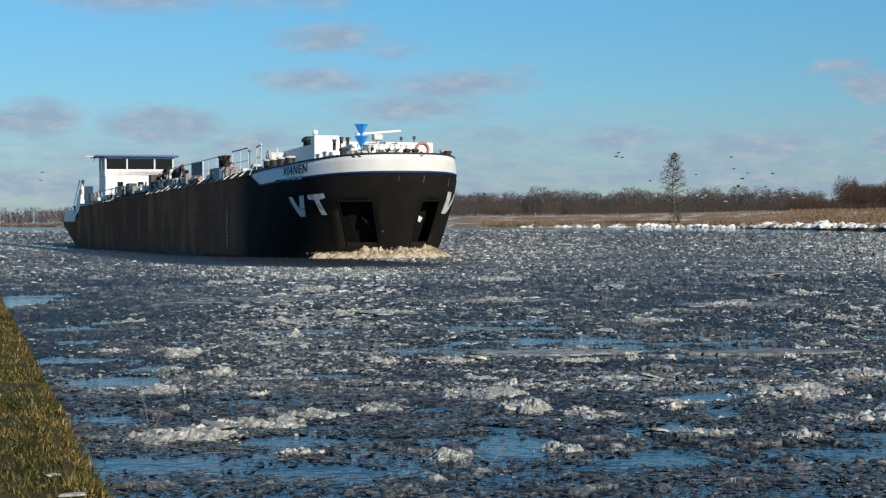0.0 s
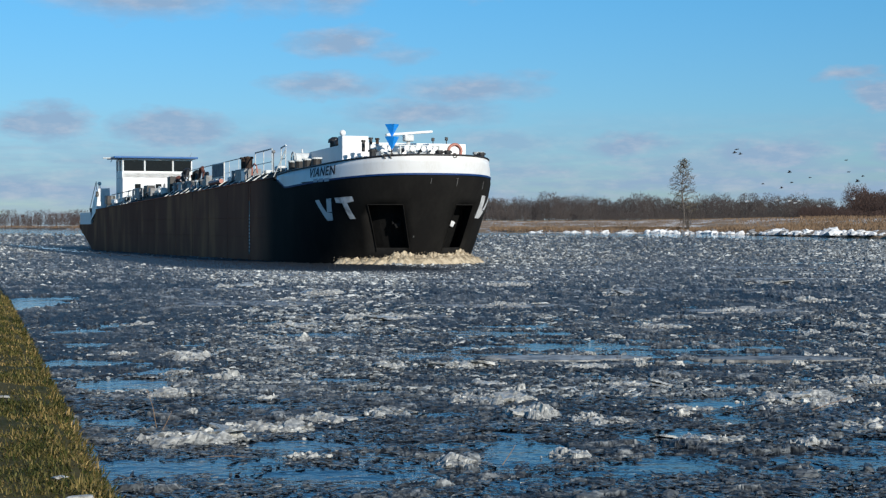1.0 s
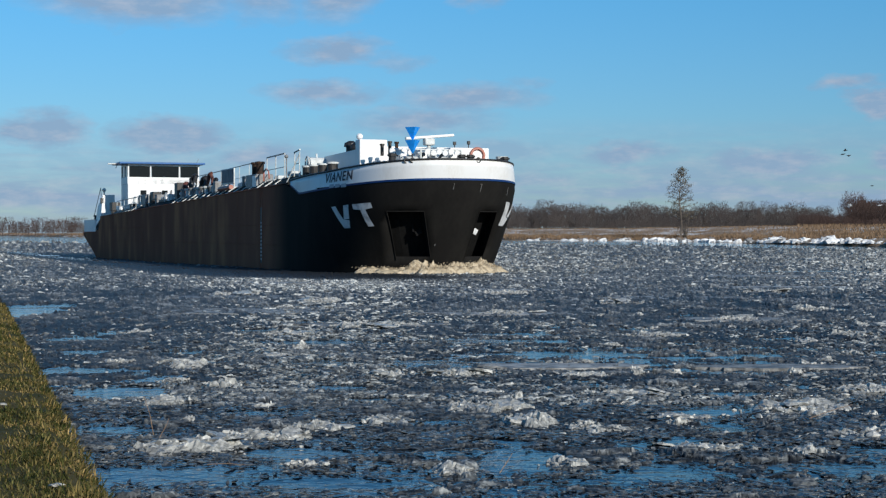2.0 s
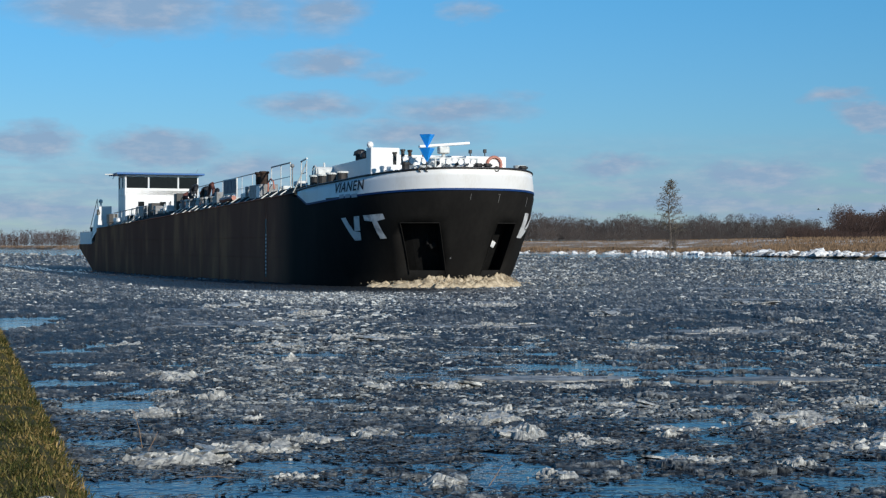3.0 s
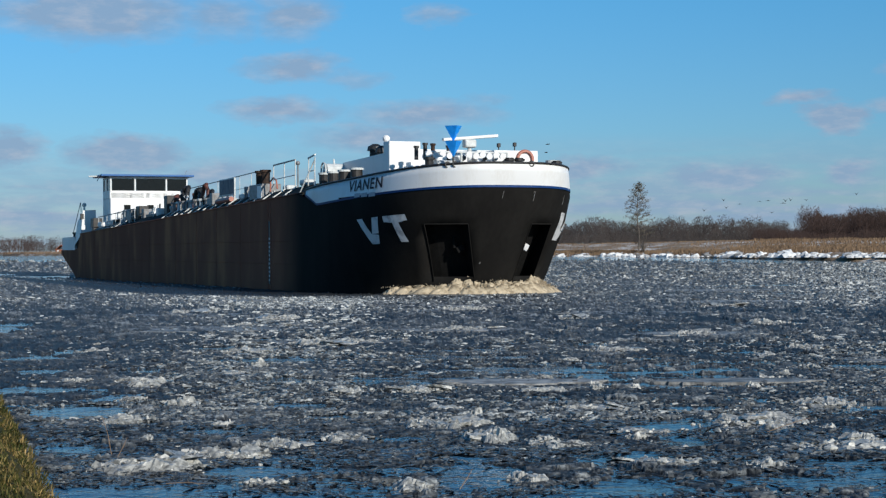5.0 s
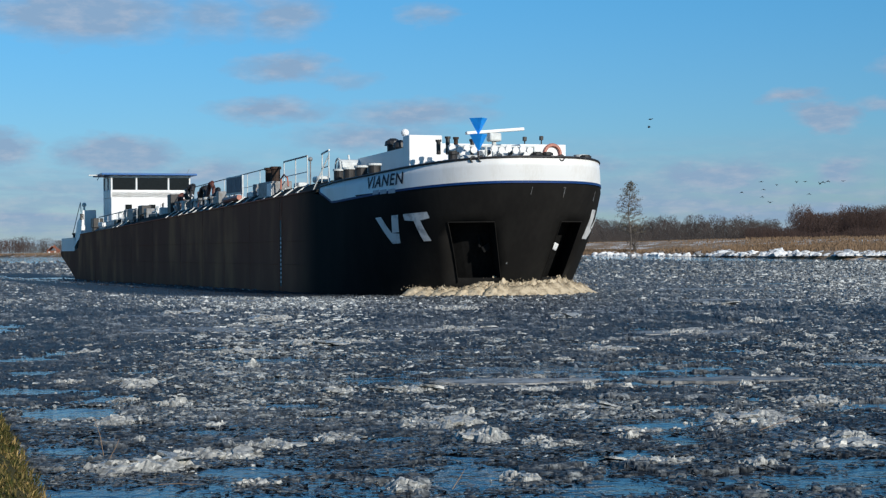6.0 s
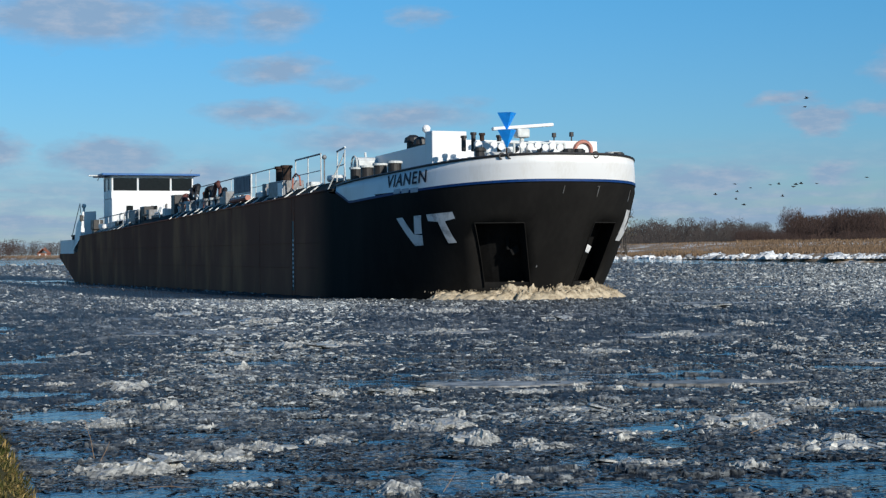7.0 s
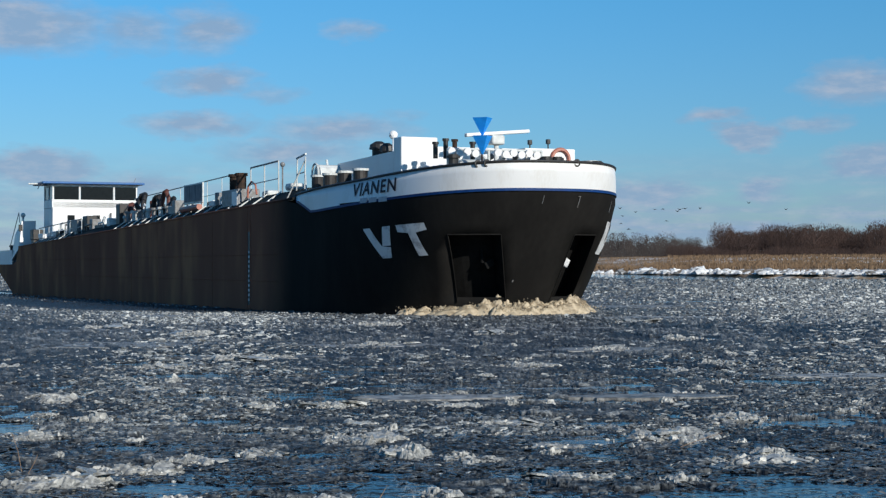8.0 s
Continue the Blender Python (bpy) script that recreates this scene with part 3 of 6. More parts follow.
def build_alder():
    """The lone tree on the far shore."""
    rng = random.Random(41)
    base = polar(7.66, shore_dist(7.66) + 3.5, 0.5)
    tree = tagged(new("tree"), "lone slender alder with sparse dark leaves on the shore", "tree")
    tree.location = base
    H = 16.6
    bm = B()
    pts = [Vector((0.25 * math.sin(i * 0.8), 0.1 * math.cos(i * 1.3), H * i / 10)) for i in range(11)]
    for i in range(10):
        rod(bm, pts[i], pts[i + 1], 0.22 * (1 - i / 10.5) + 0.015, 0.22 * (1 - (i + 1) / 10.5) + 0.015, 7)
    part("trunk", bm, BARK, tree)
    tips = []
    for i in range(54):
        t = 0.24 + 0.74 * (i / 54)
        ang = i * 2.4 + rng.uniform(-0.4, 0.4)
        reach = 3.9 * (1 - ((t - 0.24) / 0.78)) ** 0.75 * rng.uniform(0.6, 1.15) + 0.4
        k = t * 10
        p = pts[int(k)].lerp(pts[min(int(k) + 1, 10)], k - int(k))
        mid = p + Vector((math.cos(ang) * reach * 0.55, math.sin(ang) * reach * 0.55, reach * 0.22))
        tip = p + Vector((math.cos(ang) * reach, math.sin(ang) * reach, reach * 0.30))
        bm = B()
        rod(bm, p, mid, 0.05, 0.035, 5)
        rod(bm, mid, tip, 0.035, 0.012, 5)
        part("limb", bm, BARK, tree)
        tips.append((p, mid, tip))
    verts, faces = [], []
    for p, mid, tip in tips:
        for _ in range(60):
            f = rng.uniform(0.2, 1.1)
            c = (p.lerp(mid, f * 2) if f < 0.5 else mid.lerp(tip, f * 2 - 1)) + Vector((rng.gauss(0, 0.28), rng.gauss(0, 0.28), rng.gauss(0.05, 0.22)))
            k = len(verts)
            s = rng.uniform(0.07, 0.2)
            for _ in range(4):
                verts.append(tuple(c + Vector((rng.uniform(-1, 1), rng.uniform(-1, 1), rng.uniform(-1, 1))) * s))
            faces.extend([(k, k + 1, k + 2), (k, k + 2, k + 3)])
    ob = soup("crown", verts, faces, LEAF)
    ob.parent = tree
    bush = tagged(new("bush"), "bare brown willow bush at the foot of the alder", "bush")
    bush.location = base + Vector((1.2, 0.5, -0.1))
    bm = B()
    for i in range(40):
        a, r = rng.uniform(0, 6.28), rng.uniform(0.4, 2.1)
        rod(bm, (rng.uniform(-0.3, 0.3), rng.uniform(-0.3, 0.3), 0), (math.cos(a) * r, math.sin(a) * r, rng.uniform(3.2, 6.6)), 0.035, 0.01, 4)
    part("stems", bm, BARK, bush)
    verts, faces = [], []
    for i in range(500):
        a, r = rng.uniform(0, 6.28), 2.1 * rng.random() ** 0.5
        c = Vector((math.cos(a) * r, math.sin(a) * r, rng.uniform(1.5, 6.5)))
        k = len(verts)
        d = Vector((rng.uniform(-0.3, 0.3), rng.uniform(-0.3, 0.3), rng.uniform(0.3, 0.8)))
        verts.extend([tuple(c), tuple(c + Vector((0.05, 0, 0))), tuple(c + d)])
        faces.append((k, k + 1, k + 2))
    tagged(soup("twigs", verts, faces, TWIG), kind="stuff").parent = bush


build_alder()


def build_fence_and_house():
    fence = tagged(new("pasture_fence"), "weathered post and wire fence on the far meadow", "fence")
    fence.location = polar(4.2, shore_dist(4.2) + 22, 0)
    base = fence.location.copy()
    last = None
    for i in range(16):
        az = 2.2 + i * 0.26
        p = polar(az, shore_dist(az) + 22, land_z(22, az)) - base
        bm = B()
        rod(bm, p - Vector((0, 0, 0.3)), p + Vector((0, 0, 1.25)), 0.07, seg=6)
        part("post", bm, BARK, fence)
        if last is not None:
            bm = B()
            rod(bm, last + Vector((0, 0, 1.0)), p + Vector((0, 0, 1.0)), 0.02, seg=4)
            part("wire", bm, GREY, fence)
        last = p
    house = tagged(new("farmhouse"), "small red brick farmhouse with a tiled roof far away", "house")
    house.location = polar(-12.15, 800, 0.9)
    house.scale = (0.7, 0.7, 0.7)
    bm = B()
    box(bm, (0, 0, 1.3), (7, 9, 2.6))
    part("wall", bm, BRICK, house)
    bm = B()
    for s in (-1, 1):
        box(bm, (s * 1.9, 0, 4.1), (4.9, 9.8, 0.25), Matrix.Rotation(s * 0.72, 4, "Y"))
    part("roof", bm, TILE, house)
    bm = B()
    box(bm, (0, 3, 5.9), (0.7, 0.7, 1.4))
    part("chimney", bm, BRICK, house)
    for s in (-2, 2):
        bm = B()
        box(bm, (s, -4.52, 1.5), (1.1, 0.1, 1.3))
        part("window", bm, PALE, house)


build_fence_and_house()
# ---- the tanker ----
def ship_pose(t):
    """The tanker's waterline middle: steady headway with a slight turn."""
    tau = t - 3.5
    turn = Matrix.Rotation(radians(-0.1764) * tau, 3, "Z")
    mid = Vector((-3.673, 110.204, 0))
    start = Vector((-128.1 * AX[0] + 30.4 * NN[0], -128.1 * AX[1] + 30.4 * NN[1], 0))
    run = 4.5 * (tau - 0.0029 * tau * tau)
    course = radians(19.39)
    p = mid + turn @ (start - mid) + Vector((math.sin(course), -math.cos(course), 0)) * run
    return pose(p.x, p.y, 0, 0, 0, 20.2 - 90 - 0.1764 * tau)


HB, BN = 5.75, 2.85                   # half breadth; fullness of the bow in plan


def side_top(X):
    return 3.47 + 0.0168 * (X + 42)


def rail_top(X):
    return 4.92 + 0.054 * max(0.0, X - 37.2)


def band_low(X):
    return 4.12 + 0.047 * max(0.0, X - 40.2)


def bow_full(z):
    """Fullness of the waterlines: finer towards the foot of the bow."""
    return BN * (1 - 0.36 * max(0.0, min(1.0, (3.2 - z) / 3.2)) ** 1.2)


def bow_x(y, z):
    k = z / 5.0
    a = max(0.0, 1 - (abs(y) / HB) ** bow_full(z)) ** (1 / BN)
    return 36 + k + (13.35 + 1.95 * k) * a


def bow_y(X, z):
    """Half breadth at a station."""
    k = z / 5.0
    u = max(0.0, (X - 36 - k) / (13.35 + 1.95 * k))
    return HB * max(0.0, 1 - u ** BN) ** (1 / bow_full(z))


def on_hull(X, z, off=0.0, side=-1):
    """A point on the shell, off metres proud of it; side -1 is starboard."""
    y = side * bow_y(X, z)
    e = 0.05
    d = Vector((2 * e, side * (bow_y(X + e, z) - bow_y(X - e, z)), 0)).normalized()
    n = Vector((-d.y * -side, d.x * side, 0))
    return Vector((X, y, z)) + Vector((abs(n.x), n.y, 0)) * off


def on_front(y, z, off=0.0):
    """A point on the bow, addressed by its distance from the centre line."""
    e = 0.02
    t = Vector((bow_x(y + e, z) - bow_x(y - e, z), 2 * e, 0)).normalized()
    return Vector((bow_x(y, z), y, z)) + Vector((t.y, -t.x, 0)) * off


POCKET_TOP, POCKET_FOOT = 2.97, 0.5


def pocket_edge(side, which, z):
    """Distance of an anchor pocket's inner or outer edge from the centre line; both run inwards to the foot."""
    f = max(-0.2, min(1.3, (POCKET_TOP - z) / (POCKET_TOP - POCKET_FOOT)))
    top, foot = {(-1, 0): (1.75, 0.90), (-1, 1): (3.48, 2.60), (1, 0): (1.42, 1.15), (1, 1): (2.65, 2.5)}[(side, which)]
    return top + (foot - top) * f


def slanted(v, z):
    """Moves the stations of the bow so that two of them follow the pockets' edges."""
    side = 1 if v > 0 else -1
    knots = [0.0, 1.65, 3.3, 5.74]
    marks = [0.0, pocket_edge(side, 0, z), pocket_edge(side, 1, z), 5.74]
    return side * float(np.interp(abs(v), knots, marks))


ship = tagged(new("tanker_ship"), "long black inland tanker with white forecastle pushing through ice", "ship")


def build_hull():
    front = [0.0, 0.35, 0.7, 1.1, 1.65, 2.2, 2.75, 3.3, 3.75, 4.15, 4.5, 4.8, 5.05, 5.25, 5.42, 5.55, 5.65, 5.71, 5.74]
    front = [-v for v in front[:0:-1]] + front
    flat = [36, 33, 30, 24, 18, 11, 5, 0, -6, -12, -18, -24, -30, -36, -40, -42]
    stern = [-43.5, -46, -49, -52, -55, -57, -58]
    cols = [("s", X, -1) for X in reversed(stern)] + [("m", X, -1) for X in reversed(flat)] + [("b", y, 0) for y in front] + [("m", X, 1) for X in flat] + [("s", X, 1) for X in stern]
    levels = [-1.3, -0.6, 0.0, 0.5, 1.1, 1.7, 2.3, 2.97, 3.4]

    def column(kind, v, side):
        out = []
        for z in levels + ["band", "top"]:
            if kind == "b":
                y = slanted(v, 3.4 if isinstance(z, str) else z)
                if isinstance(z, str):
                    X = bow_x(y, 4.6)
                    X = max(36.0, X)
                    z = band_low(X) - 0.3 if z == "band" else (max(band_low(X), side_top(X) - 0.55 * float(smooth01((X - 37) / 3))) + 0.04)
                    if z > 4.0:
                        tuck = 0.10 * float(smooth01((X - 41) / 4)) * (z - (band_low(X) - 0.3)) / 0.34
                        out.append((bow_x(y, z) - tuck, y * (1 - 0.012 * tuck / 0.1), z))
                        continue
                out.append((bow_x(y, z), y, z))
            elif kind == "m":
                t = side_top(v)
                zz = z if not isinstance(z, str) else (t - 0.25 if z == "band" else t)
                zz = zz if zz <= 3.2 or isinstance(z, str) else min(zz, t - 0.35 - 0.1 * (3.4 - zz))
                if not isinstance(z, str) and z > t - 0.4:
                    zz = t - 0.35 - (3.4 - z) * 0.1
                out.append((v, side * HB, zz))
            else:
                f = (-42 - v) / 16.0
                zl, zh = -1.3 + 3.0 * max(0, f - 0.12) ** 0.75 * 1.05, 3.47 - 1.55 * float(smooth01((f - 0.02) / 0.1))
                zl = min(zl, zh - 0.15)
                i = (levels + ["band", "top"]).index(z)
                y = side * (HB - 0.35 * f ** 2.2)
                out.append((v, y, zl + (zh - zl) * i / (len(levels) + 1)))
        return out

    bm = B()
    grid = [[bm.verts.new(p) for p in column(*c)] for c in cols]
    pockets = []
    for i in range(len(cols) - 1):
        for j in range(len(levels) + 1):
            f = bm.faces.new((grid[i][j], grid[i + 1][j], grid[i + 1][j + 1], grid[i][j + 1]))
            a, b = cols[i], cols[i + 1]
            if a[0] == b[0] == "b":
                if levels.index(0.5) <= j < levels.index(2.97) and 1.6 < abs((a[1] + b[1]) / 2) < 3.3:
                    pockets.append((f, (a[1] + b[1]) / 2 > 0))
                f.material_index = 0
            else:
                f.material_index = 1 if a[0] != "b" and b[0] != "b" else 0
            f.smooth = True
    n = len(levels) + 2
    bm.faces.new([grid[0][j] for j in range(n)][::-1] + [grid[-1][j] for j in range(n)])
    for port in (False, True):
        faces = [f for f, p in pockets if p == port]
        made = bmesh.ops.extrude_face_region(bm, geom=faces)["geom"]
        vs = [g for g in made if isinstance(g, bmesh.types.BMVert)]
        bmesh.ops.translate(bm, verts=vs, vec=(-1.05, (-0.1 if port else 0.1), 0))
        bmesh.ops.delete(bm, geom=faces, context="FACES")
        for g in made:
            if isinstance(g, bmesh.types.BMFace):
                g.material_index = 2
                g.smooth = False
                for e in g.edges:
                    for f in e.link_faces:
                        if f is not g and f not in made:
                            f.material_index = 2
                            f.smooth = False
    bmesh.ops.recalc_face_normals(bm, faces=bm.faces)
    hull = part("hull", bm, HULL, ship, "black steel hull with streaked brown side plating")
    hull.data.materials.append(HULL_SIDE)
    hull.data.materials.append(POCKET)
    # frames round the anchor pockets, and the anchors in them
    for s in (-1, 1):
        for which in (0, 1):
            bm = B()
            pipe(bm, [on_front(s * pocket_edge(s, which, z), z, 0.012) for z in (0.3, 0.9, 1.5, 2.1, 2.7, 2.97)], 0.025)
            part("pocket_frame", bm, HULL, hull)
        bm = B()
        pipe(bm, [on_front(s * (pocket_edge(s, 0, 2.97) * (1 - f) + pocket_edge(s, 1, 2.97) * f), 2.97, 0.012) for f in (0, 0.25, 0.5, 0.75, 1)], 0.03)
        part("pocket_frame", bm, HULL, hull)
        bm = B()
        c = on_front(s * (pocket_edge(s, 0, 1.85) * 0.55 + pocket_edge(s, 1, 1.85) * 0.45), 1.85, -0.6)
        rod(bm, c, c + Vector((-0.2, 0, 0.9)), 0.09)
        box(bm, c + Vector((0.05, -s * 0.25, -0.02)), (0.22, 0.42, 0.30), Matrix.Rotation(-0.5 * s, 4, "X"), 0.05)
        part("anchor", bm, POCKET, hull, "anchor stowed in its pocket")
        if s > 0:
            bm = B()
            box(bm, on_front(pocket_edge(1, 0, 1.9) + 0.22, 1.9, -0.18), (0.08, 0.34, 0.34), Matrix.Rotation(-0.5, 4, "X"), 0.03)
            part("anchor_fluke", bm, LETTER, hull, "pale worn anchor fluke")
    for y, z, w, h in ((1.2, 4.22, 0.025, 0.4), (3.15, 4.1, 0.03, 0.45), (-0.4, 4.30, 0.02, 0.32), (1.15, 4.44, 0.12, 0.03), (-0.8, 1.15, 0.05, 0.08)):
        bm = B()
        q = [on_front(y + dy * w / 2, z + dz * h / 2, 0.035 if h < 0.1 else 0.02) for dy, dz in ((-1, -1), (1, -1), (1.4, 1), (-0.6, 1))]
        bm.faces.new([bm.verts.new(p) for p in q])
        part("scuff", bm, GREY, hull, "pale scuff worn through the black paint")
    bm = B()
    box(bm, (30.33, -HB - 0.004, 1.65), (0.42, 0.012, 3.6))
    part("draught_strip", bm, BLACK, hull, "dark strip under the draught marks")
    for X in (30.6, 30.05, 23.5, 17, 11, 4, -6, -15, -24, -33):
        bm = B()
        pts = [Vector((X, -HB - 0.01, z)) for z in (-0.8, 1.5, side_top(X) - 0.05)]
        pipe(bm, pts, 0.035 if 29 < X < 31 else 0.016)
        part("weld_seam", bm, HULL_SIDE, hull)
    for i in range(11):
        bm = B()
        box(bm, (30.35, -HB - 0.014, 0.1 + i * 0.235), (0.20, 0.024, 0.115))
        part("draught_mark", bm, LETTER, hull)
    for z in (1.05, 2.3):
        bm = B()
        pipe(bm, [Vector((X, -HB - 0.005, z)) for X in (-40, -20, 0, 20, 35)], 0.014)
        part("weld_seam", bm, HULL_SIDE, hull)
    for i, (x0, z0, w) in enumerate([(-40, 0.75, 7.5), (-29, 0.8, 6), (-10, 2.2, 2.4), (17, 2.4, 0.5)]):
        bm = B()
        box(bm, (x0 + w / 2, -HB - 0.015, z0), (w, 0.03, 0.05))
        part("rub_rail", bm, HULL, hull)


build_hull()


def band_lean(X, z):
    """How far the bulwark stands off the flared shell line at a height."""
    g = float(smooth01((X - 40) / 5))
    f = min(1.0, max(0.0, (z - band_low(X)) / (rail_top(X) - band_low(X))))
    return 0.065 - 0.14 * g - 0.30 * g * f ** 1.2


def build_forecastle():
    bm = B()
    ys = np.concatenate([-HB * (1 - np.linspace(0.0, 1, 34) ** 2.6), HB * (1 - np.linspace(1, 0.0, 34)[1:] ** 2.6)])
    rows = []
    for y in ys:
        y = max(-HB + 0.001, min(HB - 0.001, y))
        X = bow_x(y, 4.9)
        if X < 37.3:
            continue
        f = min(1.0, (X - 37.2) / 3.1)
        lo = rail_top(X) - 0.06 + (band_low(X) - rail_top(X) + 0.06) * f if X < 40.3 else band_low(X)
        hi = rail_top(X)
        zs = [lo + (hi - lo) * q for q in (0, 0.33, 0.66, 1)]
        rows.append([on_front(y, z, band_lean(X, z)) for z in zs] + [on_front(y, hi, band_lean(X, hi) - 0.12), on_front(y, lo + 0.02, -0.2)])
    vs = [[bm.verts.new(p) for p in r] for r in rows]
    for a, b in zip(vs, vs[1:]):
        for j in range(5):
            bm.faces.new((a[j], b[j], b[j + 1], a[j + 1])).smooth = j < 3
    bmesh.ops.recalc_face_normals(bm, faces=bm.faces)
    band = part("bulwark", bm, WHITE, ship, "white painted curved bulwark round the bow")
    bm = B()
    pipe(bm, [r[3] + Vector((0, 0, 0.02)) for r in rows], 0.055, 8)
    part("gunwale", bm, BLACK, band, "black rail cap")
    bm = B()
    pts = [(r[0] + Vector((0, 0, -0.05)), r[0] + Vector((0, 0, 0.055))) for r in rows]
    v2 = [[bm.verts.new(a + (a - Vector((44, 0, a.z))).normalized() * 0.03), bm.verts.new(b + (b - Vector((44, 0, b.z))).normalized() * 0.03)] for a, b in pts]
    for a, b in zip(v2, v2[1:]):
        bm.faces.new((a[0], b[0], b[1], a[1]))
    part("stripe", bm, BLUE_LINE, band, "dark blue line under the white band")
    # name on both bows
    cu = bpy.data.curves.new("name_text", "FONT")
    cu.body, cu.size, cu.shear, cu.offset = "VIANEN", 1.0, -0.14, 0.020
    cu.space_character = 1.12
    tmp = bpy.data.objects.new("name_text", cu)
    scene.collection.objects.link(tmp)
    bpy.context.view_layer.update()
    me0 = bpy.data.meshes.new_from_object(tmp.evaluated_get(bpy.context.evaluated_depsgraph_get()))
    xs, zs = [v.co.x for v in me0.vertices], [v.co.y for v in me0.vertices]
    x0, x1, z0, z1 = min(xs), max(xs), min(zs), max(zs)
    for side in (-1, 1):
        me = me0.copy()
        me.name = "ship_name"
        for v in me.vertices:
            u, w = (v.co.x - x0) / (x1 - x0), (v.co.y - z0) / (z1 - z0)
            X = 44.0 + 3.6 * u if side < 0 else 47.6 - 3.6 * u
            z = 4.62 + 0.035 * (X - 44) + 0.56 * w
            v.co = on_hull(X, z, band_lean(X, z) + 0.03, side)
        me.materials.append(NAME)
        ob = new("ship_name", me)
        ob.parent = band
        tagged(ob, "dark maroon lettering of the ship's name")
        for i, X in enumerate((44.95, 45.7, 46.45)):
            bm = B()
            q = [on_hull(X + dx, z, band_lean(X + dx, z) + 0.05, side) for dx, z in ((0, 4.34), (0.6, 4.36), (0.6, 4.56), (0, 4.54))]
            bm.faces.new([bm.verts.new(p) for p in q])
            part("port_of_registry", bm, BARS, band, "plain pale bar of small lettering")
    bpy.data.objects.remove(tmp)
    # large painted marks on both bows
    vee = [(0.0, 1.0), (0.27, 1.0), (0.50, 0.36), (0.73, 1.0), (1.0, 1.0), (0.64, 0.0), (0.36, 0.0)]
    tee = [(0.0, 1.0), (1.0, 1.0), (1.0, 0.76), (0.63, 0.76), (0.63, 0.0), (0.37, 0.0), (0.37, 0.76), (0.0, 0.76)]
    for side in (-1, 1):
        for outline, X0, w, slope in ((vee, 45.17, 1.95, 0.42), (tee, 47.47, 1.52, 0.22)):
            bm = B()
            def place(u, v):
                X = X0 + w * u + slope * (1 - v) if side < 0 else 95.5 - X0 - w * u
                z = 1.99 + 1.27 * v + 0.05 * (X - 45)
                return on_hull(X, z, 0.02, side)
            # bands of narrow cells keep the mark on the curved plate
            poly = outline
            nrow = 18
            for r in range(nrow):
                v0, v1 = r / nrow, (r + 1) / nrow
                for ua, ub in zip(spans(poly, v0 + 1e-4), spans(poly, v1 - 1e-4)):
                    for k in range(4):
                        f0, f1 = k / 4, (k + 1) / 4
                        cell = [(ua[0] + (ua[1] - ua[0]) * f0, v0), (ua[0] + (ua[1] - ua[0]) * f1, v0), (ub[0] + (ub[1] - ub[0]) * f1, v1), (ub[0] + (ub[1] - ub[0]) * f0, v1)]
                        bm.faces.new([bm.verts.new(place(*c)) for c in cell])
            bmesh.ops.remove_doubles(bm, verts=bm.verts, dist=0.002)
            part("painted_mark", bm, LETTER, ship, "large worn white painted mark")


def spans(poly, v):
    """Inside stretches of an outline at a height."""
    xs = sorted(a[0] + (b[0] - a[0]) * (v - a[1]) / (b[1] - a[1]) for a, b in zip(poly, poly[1:] + poly[:1]) if (a[1] - v) * (b[1] - v) < 0)
    return list(zip(xs[::2], xs[1::2]))


build_forecastle()


